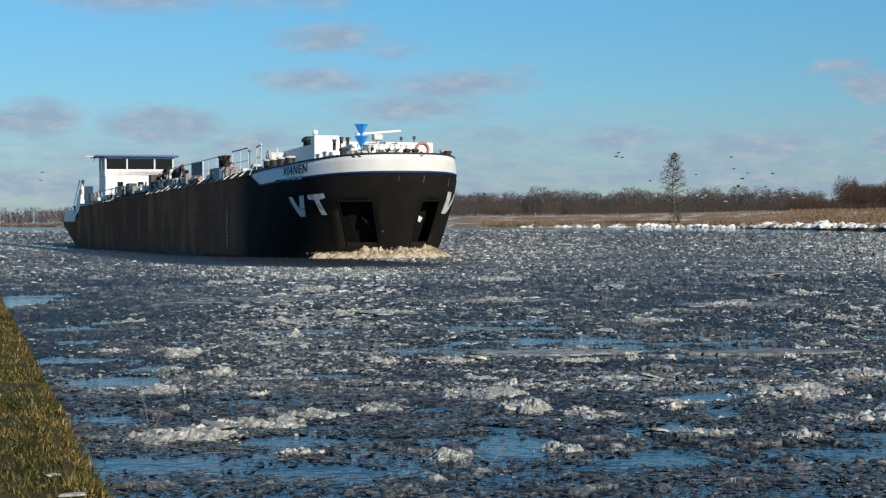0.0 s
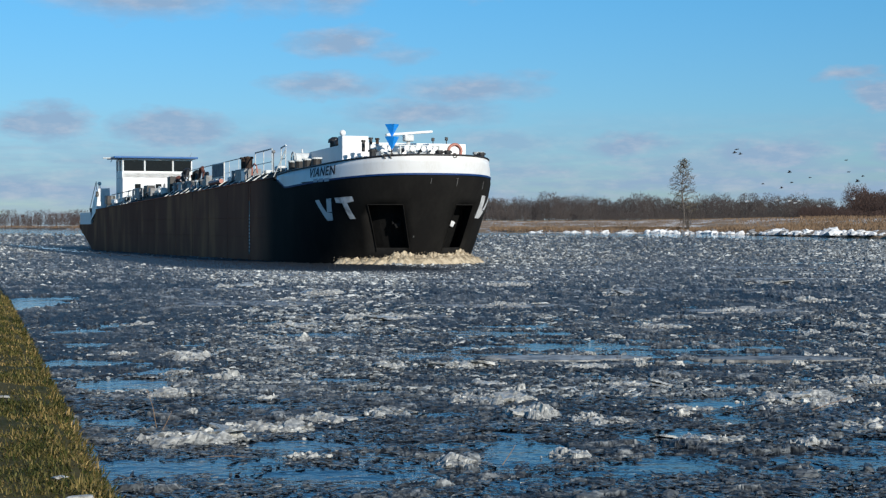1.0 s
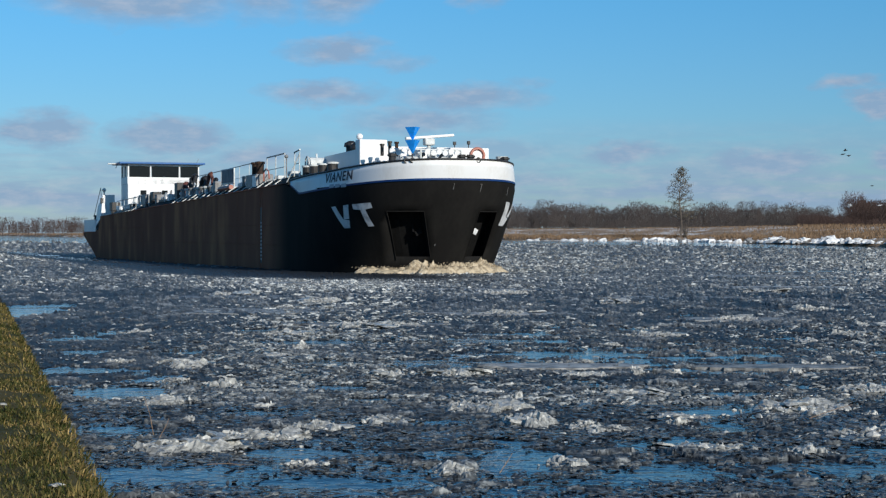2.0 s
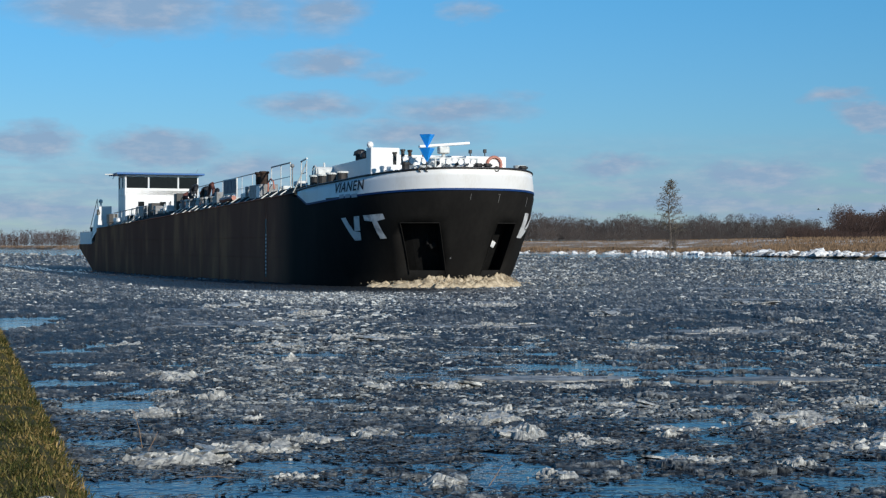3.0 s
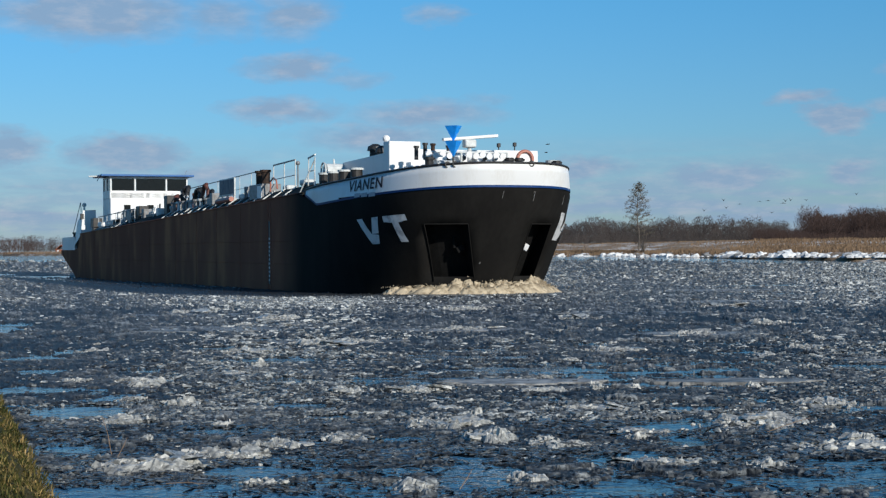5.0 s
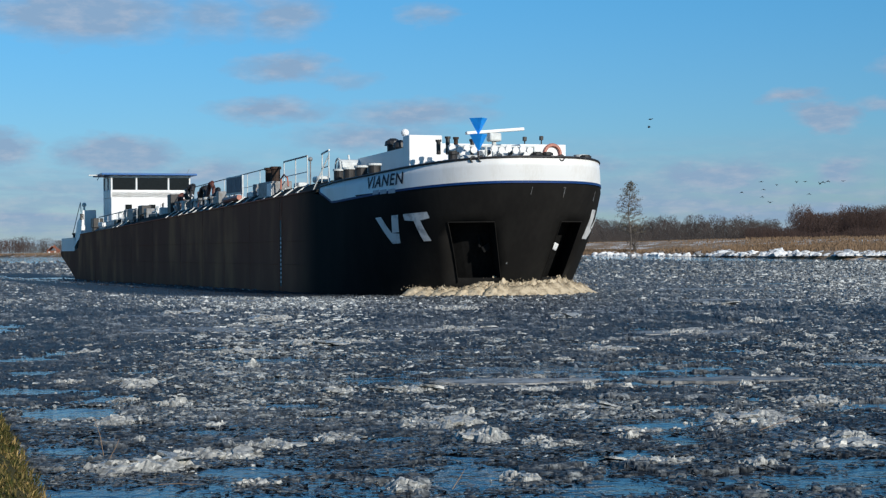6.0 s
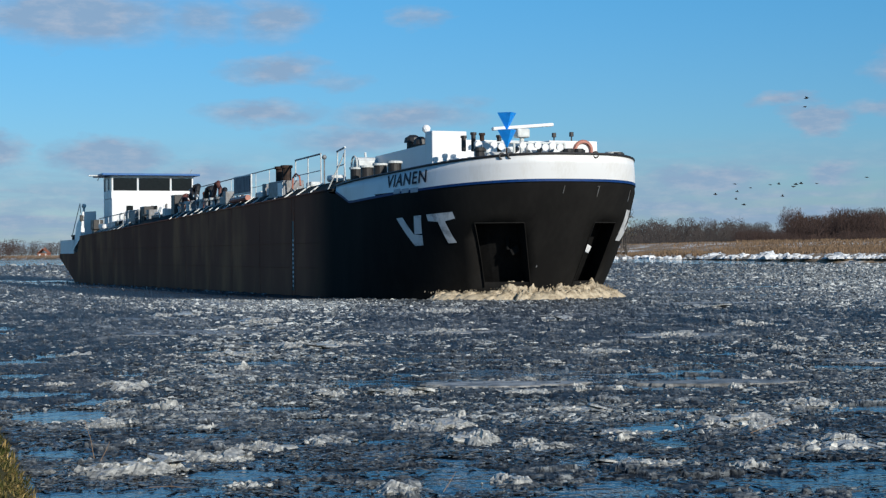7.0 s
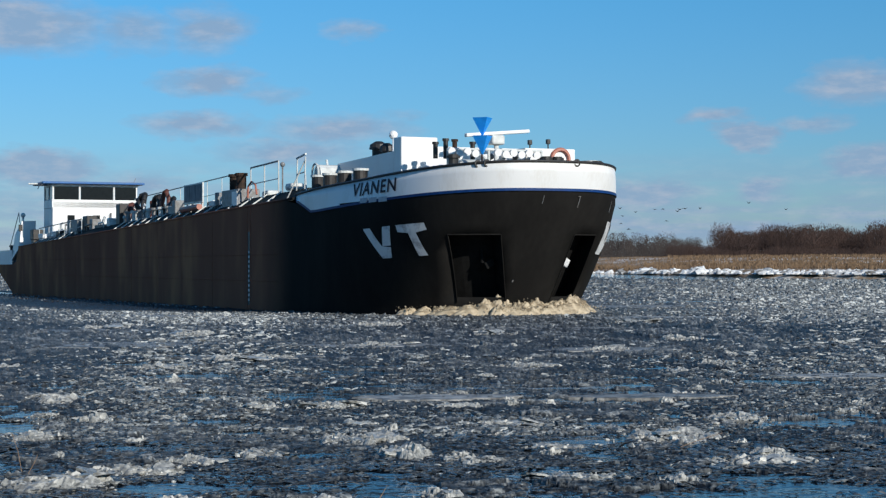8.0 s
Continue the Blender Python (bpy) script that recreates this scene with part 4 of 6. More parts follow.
def build_decks():
    bm = B()
    outline = [(-57.6, -5.1), (-46, -5.5), (-42, -5.6), (37, -5.6), (44, -5.0), (48, -3.9), (50.4, -2), (51, 0)]
    outline += [(x, -y) for x, y in outline[-2::-1]]
    for za, sel in ((0, lambda x: x < -42.5), (1, lambda x: -42.6 <= x <= 37.5), (2, lambda x: x > 36.5)):
        pts = [(x, y) for x, y in outline if sel(x)]
        bm.faces.new([bm.verts.new((x, y, (1.75 if za == 0 else side_top(x) - 0.03 if za == 1 else 4.72))) for x, y in pts])
    part("main_deck", bm, DECK, ship, "dark green steel deck")
    # raised tank trunk with sloping sides
    bm = B()
    for X0, X1 in ((-38, 36),):
        v = []
        for X in (X0, X1):
            t = side_top(X)
            v.append([bm.verts.new((X, y, t + z)) for y, z in ((-5.45, 0.0), (-4.55, 0.62), (4.55, 0.62), (5.45, 0.0))])
        for j in range(3):
            bm.faces.new((v[0][j], v[1][j], v[1][j + 1], v[0][j + 1]))
        bm.faces.new(v[0][::-1])
        bm.faces.new(v[1])
    part("tank_trunk", bm, DECK, ship, "dark raised tank trunk along the deck")
    for X in list(np.arange(-36, -21, 1.9)) + list(np.arange(-3.5, 34, 2.35)):
        bm = B()
        t = side_top(X)
        box(bm, (X, -5.0, t + 0.36), (0.05, 1.12, 0.06), Matrix.Rotation(0.605, 4, "X"))
        part("bracket", bm, PALE, ship)
    bm = B()
    pipe(bm, [Vector((X, -HB + 0.02, side_top(X) + 0.03)) for X in (-42, 0, 37.3)], 0.06, 8)
    part("deck_edge_bar", bm, HULL, ship)
    # handrail of the catwalk
    def rail(name, pts, h, r=0.028, mid=True, material=PALE, cap=None):
        bm = B()
        for p in pts:
            rod(bm, p, Vector(p) + Vector((0, 0, h)), r)
        if mid:
            pipe(bm, [Vector(p) + Vector((0, 0, h * 0.5)) for p in pts], r * 0.8)
        ob = part(name, bm, material, ship, "pale tubular guard rail")
        bm = B()
        pipe(bm, [Vector(p) + Vector((0, 0, h)) for p in pts], r * 1.4)
        part("handrail", bm, cap or GREY, ob)

    rail("guard_rail", [(X, -3.5, side_top(X) + 0.6) for X in np.linspace(-5, 20.5, 9)], 1.75, 0.024)
    rail("guard_rail", [(X, -4.0, side_top(X) + 0.6) for X in (24.75, 27.2, 29.6)], 1.75, 0.035)
    rail("guard_rail", [(X, 3.6, side_top(X) + 0.6) for X in np.linspace(-20, 30, 14)], 1.2)
    rail("guard_rail", [(X, -4.9, side_top(X) + 0.3) for X in np.linspace(-36, -17, 9)], 1.15, 0.03)
    # A-shaped gangway gate
    bm = B()
    for X in (34.3, 35.5):
        rod(bm, (X, -4.6, 4.9), (X + 0.15, -4.6, 6.85), 0.035)
    rod(bm, (34.35, -4.6, 6.85), (35.7, -4.6, 6.98), 0.05)
    rod(bm, (34.4, -4.6, 6.1), (35.6, -4.6, 6.15), 0.03)
    rod(bm, (34.7, -5.2, 4.9), (35.6, -4.6, 6.7), 0.035)
    rod(bm, (35.6, -4.6, 6.1), (36.7, -4.9, 5.0), 0.035)
    part("gate_frame", bm, PALE, ship, "pale welded gangway gate frame")
    bm = B()
    rod(bm, (31.2, -4.3, 5.1), (31.2, -4.3, 6.7), 0.04)
    ball(bm, (31.2, -4.3, 6.75), 0.13)
    part("deck_lamp", bm, GREY, ship)
    for X, y in ((27.0, -3.6), (32.8, -4.2)):
        bm = B()
        box(bm, (X, y, side_top(X) + 0.85), (1.0, 0.7, 0.35), bevel=0.12)
        part("hatch", bm, PALE, ship, "pale domed deck hatch")
    # exhaust vents on their box
    bm = B()
    box(bm, (24.0, -4.35, 5.22), (3.1, 1.2, 1.15), bevel=0.04)
    vent_box = part("vent_box", bm, GREY, ship, "grey and white steel vent casing")
    bm = B()
    box(bm, (25.0, -4.96, 5.25), (1.0, 0.03, 0.85))
    part("vent_panel", bm, WHITE, vent_box)
    for X in (22.7, 24.0):
        bm = B()
        rod(bm, (X, -4.3, 5.75), (X, -4.3, 6.6), 0.27, seg=14)
        rod(bm, (X, -4.3, 6.55), (X, -4.3, 6.7), 0.34, seg=14)
        part("exhaust_pipe", bm, RUST, vent_box, "short blackened exhaust pipe")
    bm = B()
    pipe(bm, [Vector((26.2, -4.6, 5.3)), Vector((26.3, -4.6, 5.9)), Vector((26.9, -4.6, 6.1)), Vector((27.6, -4.6, 5.9)), Vector((27.8, -4.6, 5.4))], 0.05)
    part("hose_loop", bm, ORANGE, ship, "thin faded red hose loop")
    # framed solar panel over a red pipe
    bm = B()
    box(bm, (15.3, -4.62, 5.95), (4.2, 0.10, 1.15), bevel=0.02)
    for X in (13.6, 17.0):
        rod(bm, (X, -4.55, 4.6), (X, -4.55, 5.6), 0.06)
    sign = part("panel_frame", bm, PALE, ship, "pale frame holding a dark panel")
    for k in range(3):
        bm = B()
        box(bm, (14.0 + k * 1.3, -4.69, 5.97), (1.22, 0.03, 0.95))
        part("panel", bm, PANEL, sign)
    bm = B()
    rod(bm, (13.6, -4.9, 5.05), (17.6, -4.9, 5.12), 0.17)
    part("loading_pipe", bm, ORANGE, ship, "orange red loading pipe")
    # hoses and manifold amidships
    rng = random.Random(3)
    for k, X in enumerate((-4.2, -2.4, -0.6, 1.6, 3.4, 5.2, 7.0)):
        bm = B()
        pts = []
        for a in np.linspace(0, math.pi, 9):
            pts.append(Vector((X - 0.6 * math.cos(a), -3.9 + rng.uniform(-0.2, 0.2), 5.0 + (1.0 + 0.28 * (k % 3)) * math.sin(a))))
        pipe(bm, pts, 0.14 if k % 2 else 0.18, 8)
        part("cargo_hose", bm, (RED, BLACK, BLACK, RED, BLACK, RED, BLACK)[k], ship, "coiled cargo hose over its cradle")
        bm = B()
        rod(bm, (X + 0.7, -4.3, 4.6), (X + 0.7, -4.3, 5.5), 0.16, seg=10)
        rod(bm, (X + 0.7, -4.3, 5.35), (X + 0.7, -4.3, 5.5), 0.26, seg=10)
        part("manifold_valve", bm, (GREY, PALE)[k % 2], ship)
    for k, (X, y, s, c) in enumerate([(-6.5, -4.0, (1.2, 0.8, 1.5), BLACK), (-8.6, -4.3, (0.9, 0.7, 0.6), PALE), (-11, -4.4, (5.5, 0.35, 0.25), BLACK), (-14.8, -4.3, (1.0, 0.7, 0.8), GREY), (-17.4, -4.2, (1.7, 0.8, 1.15), BLACK), (-19.6, -4.5, (2.0, 0.9, 0.85), GREY), (-24.3, -3.9, (4.2, 0.8, 1.15), GREY), (-27.6, -4.6, (1.0, 0.6, 0.4), BLACK), (-30.5, -4.4, (4.6, 0.9, 0.45), WHITE), (-35.2, -4.5, (2.2, 0.9, 0.4), WHITE), (-38.6, -4.7, (1.6, 0.9, 0.9), BLACK), (9.5, -4.2, (1.8, 0.6, 0.55), GREY), (11.2, -4.5, (0.7, 0.6, 0.8), GREY), (19.6, -4.5, (1.2, 0.5, 0.3), PALE), (20.3, -4.5, (0.35, 0.4, 0.75), GREY)]):
        bm = B()
        z = side_top(X) + 0.55
        box(bm, (X, y, z + s[2] / 2), s, bevel=0.05)
        box(bm, (X, y, z - 0.2), (s[0] * 0.8, s[1] * 0.8, 0.5))
        part("deck_locker", bm, c, ship)


build_decks()


def build_deck_pipes():
    """Small pipework, valves and stanchions along the trunk."""
    rng = random.Random(17)
    for k in range(46):
        X = rng.uniform(-34, 21) if k % 3 else rng.uniform(-30, -8)
        y = rng.uniform(-4.7, -3.4)
        z = side_top(X) + 0.6
        bm = B()
        kind = k % 4
        if kind == 0:
            rod(bm, (X, y, z - 0.1), (X, y, z + rng.uniform(0.4, 1.1)), 0.06, seg=6)
            box(bm, (X, y, z + 0.45), (0.22, 0.22, 0.16), bevel=0.03)
        elif kind == 1:
            w = rng.uniform(0.8, 2.4)
            pipe(bm, [Vector((X, y, z - 0.1)), Vector((X, y, z + 0.35)), Vector((X + w, y, z + 0.4)), Vector((X + w, y, z - 0.1))], 0.08)
        elif kind == 2:
            ring(bm, (X, y, z + 0.55), 0.2, 0.03, Matrix.Rotation(1.2, 3, "X"), 12)
            rod(bm, (X, y, z - 0.1), (X, y, z + 0.55), 0.05, seg=6)
        else:
            pipe(bm, [Vector((X, y, z - 0.1)), Vector((X, y, z + 0.9)), Vector((X + 0.25, y, z + 1.05)), Vector((X + 0.5, y, z + 0.9))], 0.05)
        part(("valve", "pipe_run", "handwheel", "vent_neck")[kind], bm, (PALE, WHITE, GREY, WHITE, BLACK)[k % 5], ship)


build_deck_pipes()


def build_aft():
    # deckhouse and wheelhouse
    bm = B()
    box(bm, (-38.1, -0.1, 5.4), (4.4, 7.4, 4.0), bevel=0.06)
    house = part("deckhouse", bm, WHITE, ship, "white steel deckhouse")
    bm = B()
    box(bm, (-37.9, -0.1, 7.20), (4.0, 7.5, 0.75), bevel=0.04)
    for y in (-3.75, -1.45, 1.55, 3.55):
        rod(bm, (-35.95, y, 7.45), (-35.95, y, 8.75), 0.085, seg=6)
    for X in (-37.6, -39.7):
        for y in (-3.8, 3.6):
            rod(bm, (X, y, 7.45), (X, y, 8.75), 0.085, seg=6)
    box(bm, (-37.9, -0.1, 8.80), (3.9, 7.5, 0.22))
    wheel = part("wheelhouse", bm, WHITE, ship, "white wheelhouse with wide dark windows")
    bm = B()
    box(bm, (-37.9, -0.3, 9.0), (5.2, 8.9, 0.2), bevel=0.06)
    part("roof", bm, ROOF_BLUE, wheel, "flat blue edged roof")
    for y0, y1 in ((-3.65, -1.55), (-1.35, 1.45), (1.65, 3.5)):
        bm = B()
        box(bm, (-35.93, (y0 + y1) / 2, 8.1), (0.04, y1 - y0, 1.2))
        part("window", bm, GLASS, wheel, "dark wheelhouse window")
    for x0, x1 in ((-37.5, -36.05), (-39.6, -37.7)):
        for y in (-3.78, 3.58):
            bm = B()
            box(bm, ((x0 + x1) / 2, y, 8.1), (x1 - x0, 0.04, 1.2))
            part("window", bm, GLASS, wheel, "dark wheelhouse window")
    bm = B()
    rod(bm, (-37.5, -5.6, 8.95), (-37.5, -3.8, 8.98), 0.07)
    rod(bm, (-37.5, -4.8, 8.5), (-37.5, -4.6, 8.95), 0.04)
    part("antenna_bar", bm, PALE, wheel)
    bm = B()
    rod(bm, (-39.5, 3.9, 8.9), (-39.5, 4.3, 9.7), 0.02)
    part("antenna", bm, GREY, wheel)
    for k in range(3):
        bm = B()
        box(bm, (-35.82, -2.2 + k * 2.2, 5.9), (0.04, 0.6, 0.6), bevel=0.01)
        part("porthole", bm, GLASS, house)
    # stern wings beside the deckhouse
    for s in (-1, 1):
        bm = B()
        v = [bm.verts.new(p) for p in ((-41.9, s * 5.7, 3.4), (-41.9, s * 4.2, 3.4), (-41.9, s * 4.25, 5.85), (-41.9, s * 5.5, 5.8), (-47.5, s * 5.6, 2.2), (-47.5, s * 4.5, 2.2), (-47.0, s * 4.5, 5.2), (-46.5, s * 5.35, 4.7))]
        for q in ((0, 1, 2, 3), (4, 5, 6, 7), (0, 1, 5, 4), (1, 2, 6, 5), (2, 3, 7, 6), (3, 0, 4, 7)):
            bm.faces.new([v[i] for i in q])
        bmesh.ops.recalc_face_normals(bm, faces=bm.faces)
        wing = part("stern_wing", bm, WHITE, ship, "white slanted stern wing")
        bm = B()
        pipe(bm, [Vector((-43, s * 5.5, 5.7)), Vector((-43.4, s * 5.5, 6.6)), Vector((-48.5, s * 5.5, 3.6))], 0.035)
        part("wing_rail", bm, GREY, wing)
        bm = B()
        rod(bm, (-42.3, s * 5.3, 5.7), (-42.3, s * 5.3, 6.3), 0.1)
        ball(bm, (-42.3, s * 5.3, 6.35), 0.22)
        part("side_light", bm, PALE, wing)
        bm = B()
        box(bm, (-42.05, s * 5.55, 5.2), (0.3, 0.35, 0.6), bevel=0.03)
        part("lamp_box", bm, BLACK, wing)
        for X in (-50, -53.5):
            bm = B()
            rod(bm, (X, s * 4.5, 1.8), (X, s * 4.5, 3.75), 0.28, seg=12)
            rod(bm, (X, s * 4.5, 3.6), (X, s * 4.5, 3.78), 0.36, seg=12)
            part("bollard", bm, BLACK, ship)
    bm = B()
    ring_pts = [(-46.5, -5.62), (-50, -5.58), (-54, -5.5), (-57.6, -5.35), (-58, -4.6), (-58, 4.6), (-57.6, 5.35), (-54, 5.5), (-50, 5.58), (-46.5, 5.62)]
    rows = [[bm.verts.new((x, y, z)) for z in (1.9, 3.25)] + [bm.verts.new((x * 0.999 + 0.05, y * 0.975, z)) for z in (3.25, 1.9)] for x, y in ring_pts]
    for a, b in zip(rows, rows[1:]):
        for j in range(3):
            bm.faces.new((a[j], b[j], b[j + 1], a[j + 1]))
    bmesh.ops.recalc_face_normals(bm, faces=bm.faces)
    part("stern_bulwark", bm, WHITE, ship, "pale stern bulwark")


build_aft()


def build_fore_gear():
    for X in (37.5, 39.1, 41.0, 43.0):
        bm = B()
        rod(bm, (X, -4.6, 4.7), (X, -4.6, 5.80), 0.31, seg=16)
        bol = part("bollard", bm, BLACK, ship, "black mooring bollard with a white cap")
        bm = B()
        rod(bm, (X, -4.6, 5.80), (X, -4.6, 5.90), 0.36, seg=16)
        part("cap", bm, PALE, bol)
    # winch behind the bollards
    bm = B()
    rod(bm, (35.6, -4.0, 6.0), (35.6, -2.8, 6.0), 0.5, seg=14)
    box(bm, (35.6, -3.4, 5.2), (1.2, 1.4, 1.2), bevel=0.05)
    ring(bm, (35.6, -4.1, 6.1), 0.45, 0.05, Matrix.Rotation(1.57, 3, "X"))
    rod(bm, (35.4, -3.4, 6.2), (35.2, -3.4, 6.75), 0.06)
    part("winch", bm, PALE, ship, "pale mooring winch")
    # low forward house
    bm = B()
    v = []
    for X, z in ((35.6, 6.55), (45.3, 6.75)):
        v.append([bm.verts.new((X, y, zz)) for y, zz in ((-3.0, 4.7), (-3.0, z), (3.2, z), (3.2, 4.7))])
    for j in range(3):
        bm.faces.new((v[0][j], v[1][j], v[1][j + 1], v[0][j + 1]))
    bm.faces.new(v[0][::-1])
    bm.faces.new(v[1])
    bmesh.ops.recalc_face_normals(bm, faces=bm.faces)
    house = part("forward_house", bm, WHITE, ship, "low white forward deckhouse")
    bm = B()
    box(bm, (43.3, -3.02, 5.65), (0.8, 0.06, 1.5), bevel=0.01)
    part("door", bm, GREY, house, "grey steel door")
    bm = B()
    box(bm, (44.9, -2.85, 6.0), (0.9, 1.65, 2.25), bevel=0.05)
    box(bm, (45.6, -2.4, 5.3), (1.0, 1.0, 1.2), bevel=0.04)
    part("white_casing", bm, WHITE, house, "white steel casing")
    bm = B()
    for X, top, w in ((39.7, 7.2, 0.30), (40.75, 7.05, 0.24)):
        rod(bm, (X, -2.5, 6.5), (X, -2.5, top - 0.1), w, seg=14)
        rod(bm, (X, -2.5, top - 0.22), (X, -2.5, top), w * 1.45, w * 1.3, seg=14)
        rod(bm, (X, -2.5, top), (X, -2.5, top + 0.14), w * 1.3, w * 0.5, seg=14)
    part("ventilator", bm, BLACK, house, "black mushroom ventilator")
    bm = B()
    ball(bm, (41.5, -2.5, 7.5), 0.2)
    rod(bm, (41.5, -2.5, 6.6), (41.5, -2.5, 7.4), 0.05)
    part("radome", bm, WHITE, house, "white dome aerial")
    # blue double cone signal
    bm = B()
    for zt, zb in ((7.56, 6.85), (6.85, 6.12)):
        rod(bm, (50.0, -2.1, zb), (50.0, -2.1, zt), 0.02, 0.43, seg=4)
    cone = part("signal_cones", bm, CONE_BLUE, ship, "two blue signal cones, points down")
    bm = B()
    rod(bm, (49.95, -2.1, 5.3), (49.95, -2.1, 7.3), 0.035)
    part("staff", bm, RUST, cone)
    # radar scanner
    bm = B()
    rod(bm, (47.0, -0.1, 5.2), (47.0, -0.1, 7.0), 0.13, 0.1)
    box(bm, (47.0, -0.1, 6.95), (0.5, 0.6, 0.4), bevel=0.08)
    radar = part("radar_mast", bm, PALE, ship, "pale radar mast")
    bm = B()
    box(bm, (47.0, -0.05, 7.24), (0.26, 2.9, 0.15), Matrix.Rotation(0.085, 4, "X"), 0.04)
    part("scanner", bm, WHITE, radar, "long white radar scanner bar")
    # windlass with drums, and rows of floodlights
    bm = B()
    rod(bm, (48.2, -2.8, 6.45), (48.2, 1.4, 6.45), 0.05)
    for y in (-2.8, -1.0, 1.4):
        rod(bm, (48.2, y, 4.8), (48.2, y, 6.45), 0.06)
    bar = part("light_bar", bm, PALE, ship, "pale cross bar carrying lamps")
    for k, y in enumerate((-2.75, -2.4, -2.05, -1.7, -0.7, -0.35, 0.0, 0.35, 0.7, 1.05)):
        bm = B()
        rod(bm, (48.25, y, 6.36 - 0.07 * (k % 2)), (48.5, y, 6.33 - 0.07 * (k % 2)), 0.11, 0.16, seg=12)
        part("floodlight", bm, WHITE, bar, "white floodlight")
    for k, (y, hh) in enumerate(((-3.0, 0.25), (-2.55, 0.4), (-2.15, 0.38), (-1.35, 0.3))):
        bm = B()
        rod(bm, (47.4, y, 6.1), (47.4, y, 6.5 + hh), 0.1, seg=10)
        rod(bm, (47.4, y, 6.42 + hh), (47.4, y, 6.52 + hh), 0.14, seg=10)
        part("vent_pipe", bm, (BLACK, BLACK, RUST, BLACK)[k], ship)
    bm = B()
    for y in (-1.2, 0.9):
        rod(bm, (46.6, y - 0.55, 5.6), (46.6, y + 0.55, 5.6), 0.55, seg=16)
        for e in (-0.6, 0.6):
            rod(bm, (46.6, y + e - 0.05, 5.6), (46.6, y + e + 0.05, 5.6), 0.75, seg=16)
    box(bm, (46.6, -0.1, 5.0), (1.4, 4.4, 0.6), bevel=0.05)
    part("windlass", bm, PALE, ship, "pale anchor windlass with two drums")
    for k in range(5):
        bm = B()
        y = -1.0 + k * 0.55
        pipe(bm, [Vector((47.6, y, 5.3)), Vector((47.7, y + 0.1, 5.95 + 0.1 * (k % 2))), Vector((47.9, y + 0.25, 6.15))], 0.07)
        ball(bm, (47.9, y + 0.25, 6.2), 0.13)
        part("brake_lever", bm, (GREY, WHITE)[k % 2], ship)
    bm = B()
    box(bm, (46.6, 2.3, 5.7), (1.2, 2.35, 1.9), bevel=0.04)
    locker = part("rope_locker", bm, WHITE, ship, "white steel rope locker")
    bm = B()
    ring(bm, (47.27, 2.75, 6.22), 0.4, 0.085, Matrix.Rotation(1.57, 3, "Y"))
    part("lifebuoy", bm, ORANGE, locker, "orange and white ring buoy")
    for y, z in ((1.45, 6.9), (2.3, 6.95)):
        bm = B()
        rod(bm, (47.0, y, 6.6), (47.0, y, z), 0.03)
        box(bm, (47.0, y, z), (0.16, 0.16, 0.2), bevel=0.02)
        part("mast_lamp", bm, BLACK, locker)
    for X, y in ((49.4, 1.0), (49.4, 1.5), (47.6, 4.3), (49.2, -3.0)):
        bm = B()
        rod(bm, (X, y, 4.75), (X, y, 6.15), 0.2, seg=12)
        rod(bm, (X, y, 6.0), (X, y, 6.1), 0.27, seg=12)
        part("bitt", bm, BLACK, ship, "dark mooring bitt")
    bm = B()
    rod(bm, (46.9, 4.4, 4.75), (46.9, 4.4, 6.05), 0.3, seg=14)
    bol = part("bollard", bm, BLACK, ship, "black mooring bollard with a white cap")
    bm = B()
    rod(bm, (46.9, 4.4, 6.05), (46.9, 4.4, 6.2), 0.36, seg=14)
    part("cap", bm, PALE, bol)
    for y in (-3.2, -2.9, 0.9):
        p = on_front(y, rail_top(bow_x(y, 5.2)), -0.42)
        bm = B()
        ring(bm, p + Vector((0, 0, -0.02)), 0.12, 0.04, Matrix.Rotation(1.57, 3, "Y") @ Matrix.Rotation(0, 3, "X"), 12)
        part("fairlead", bm, BLACK, ship, "black steel fairlead on the rail")


build_fore_gear()
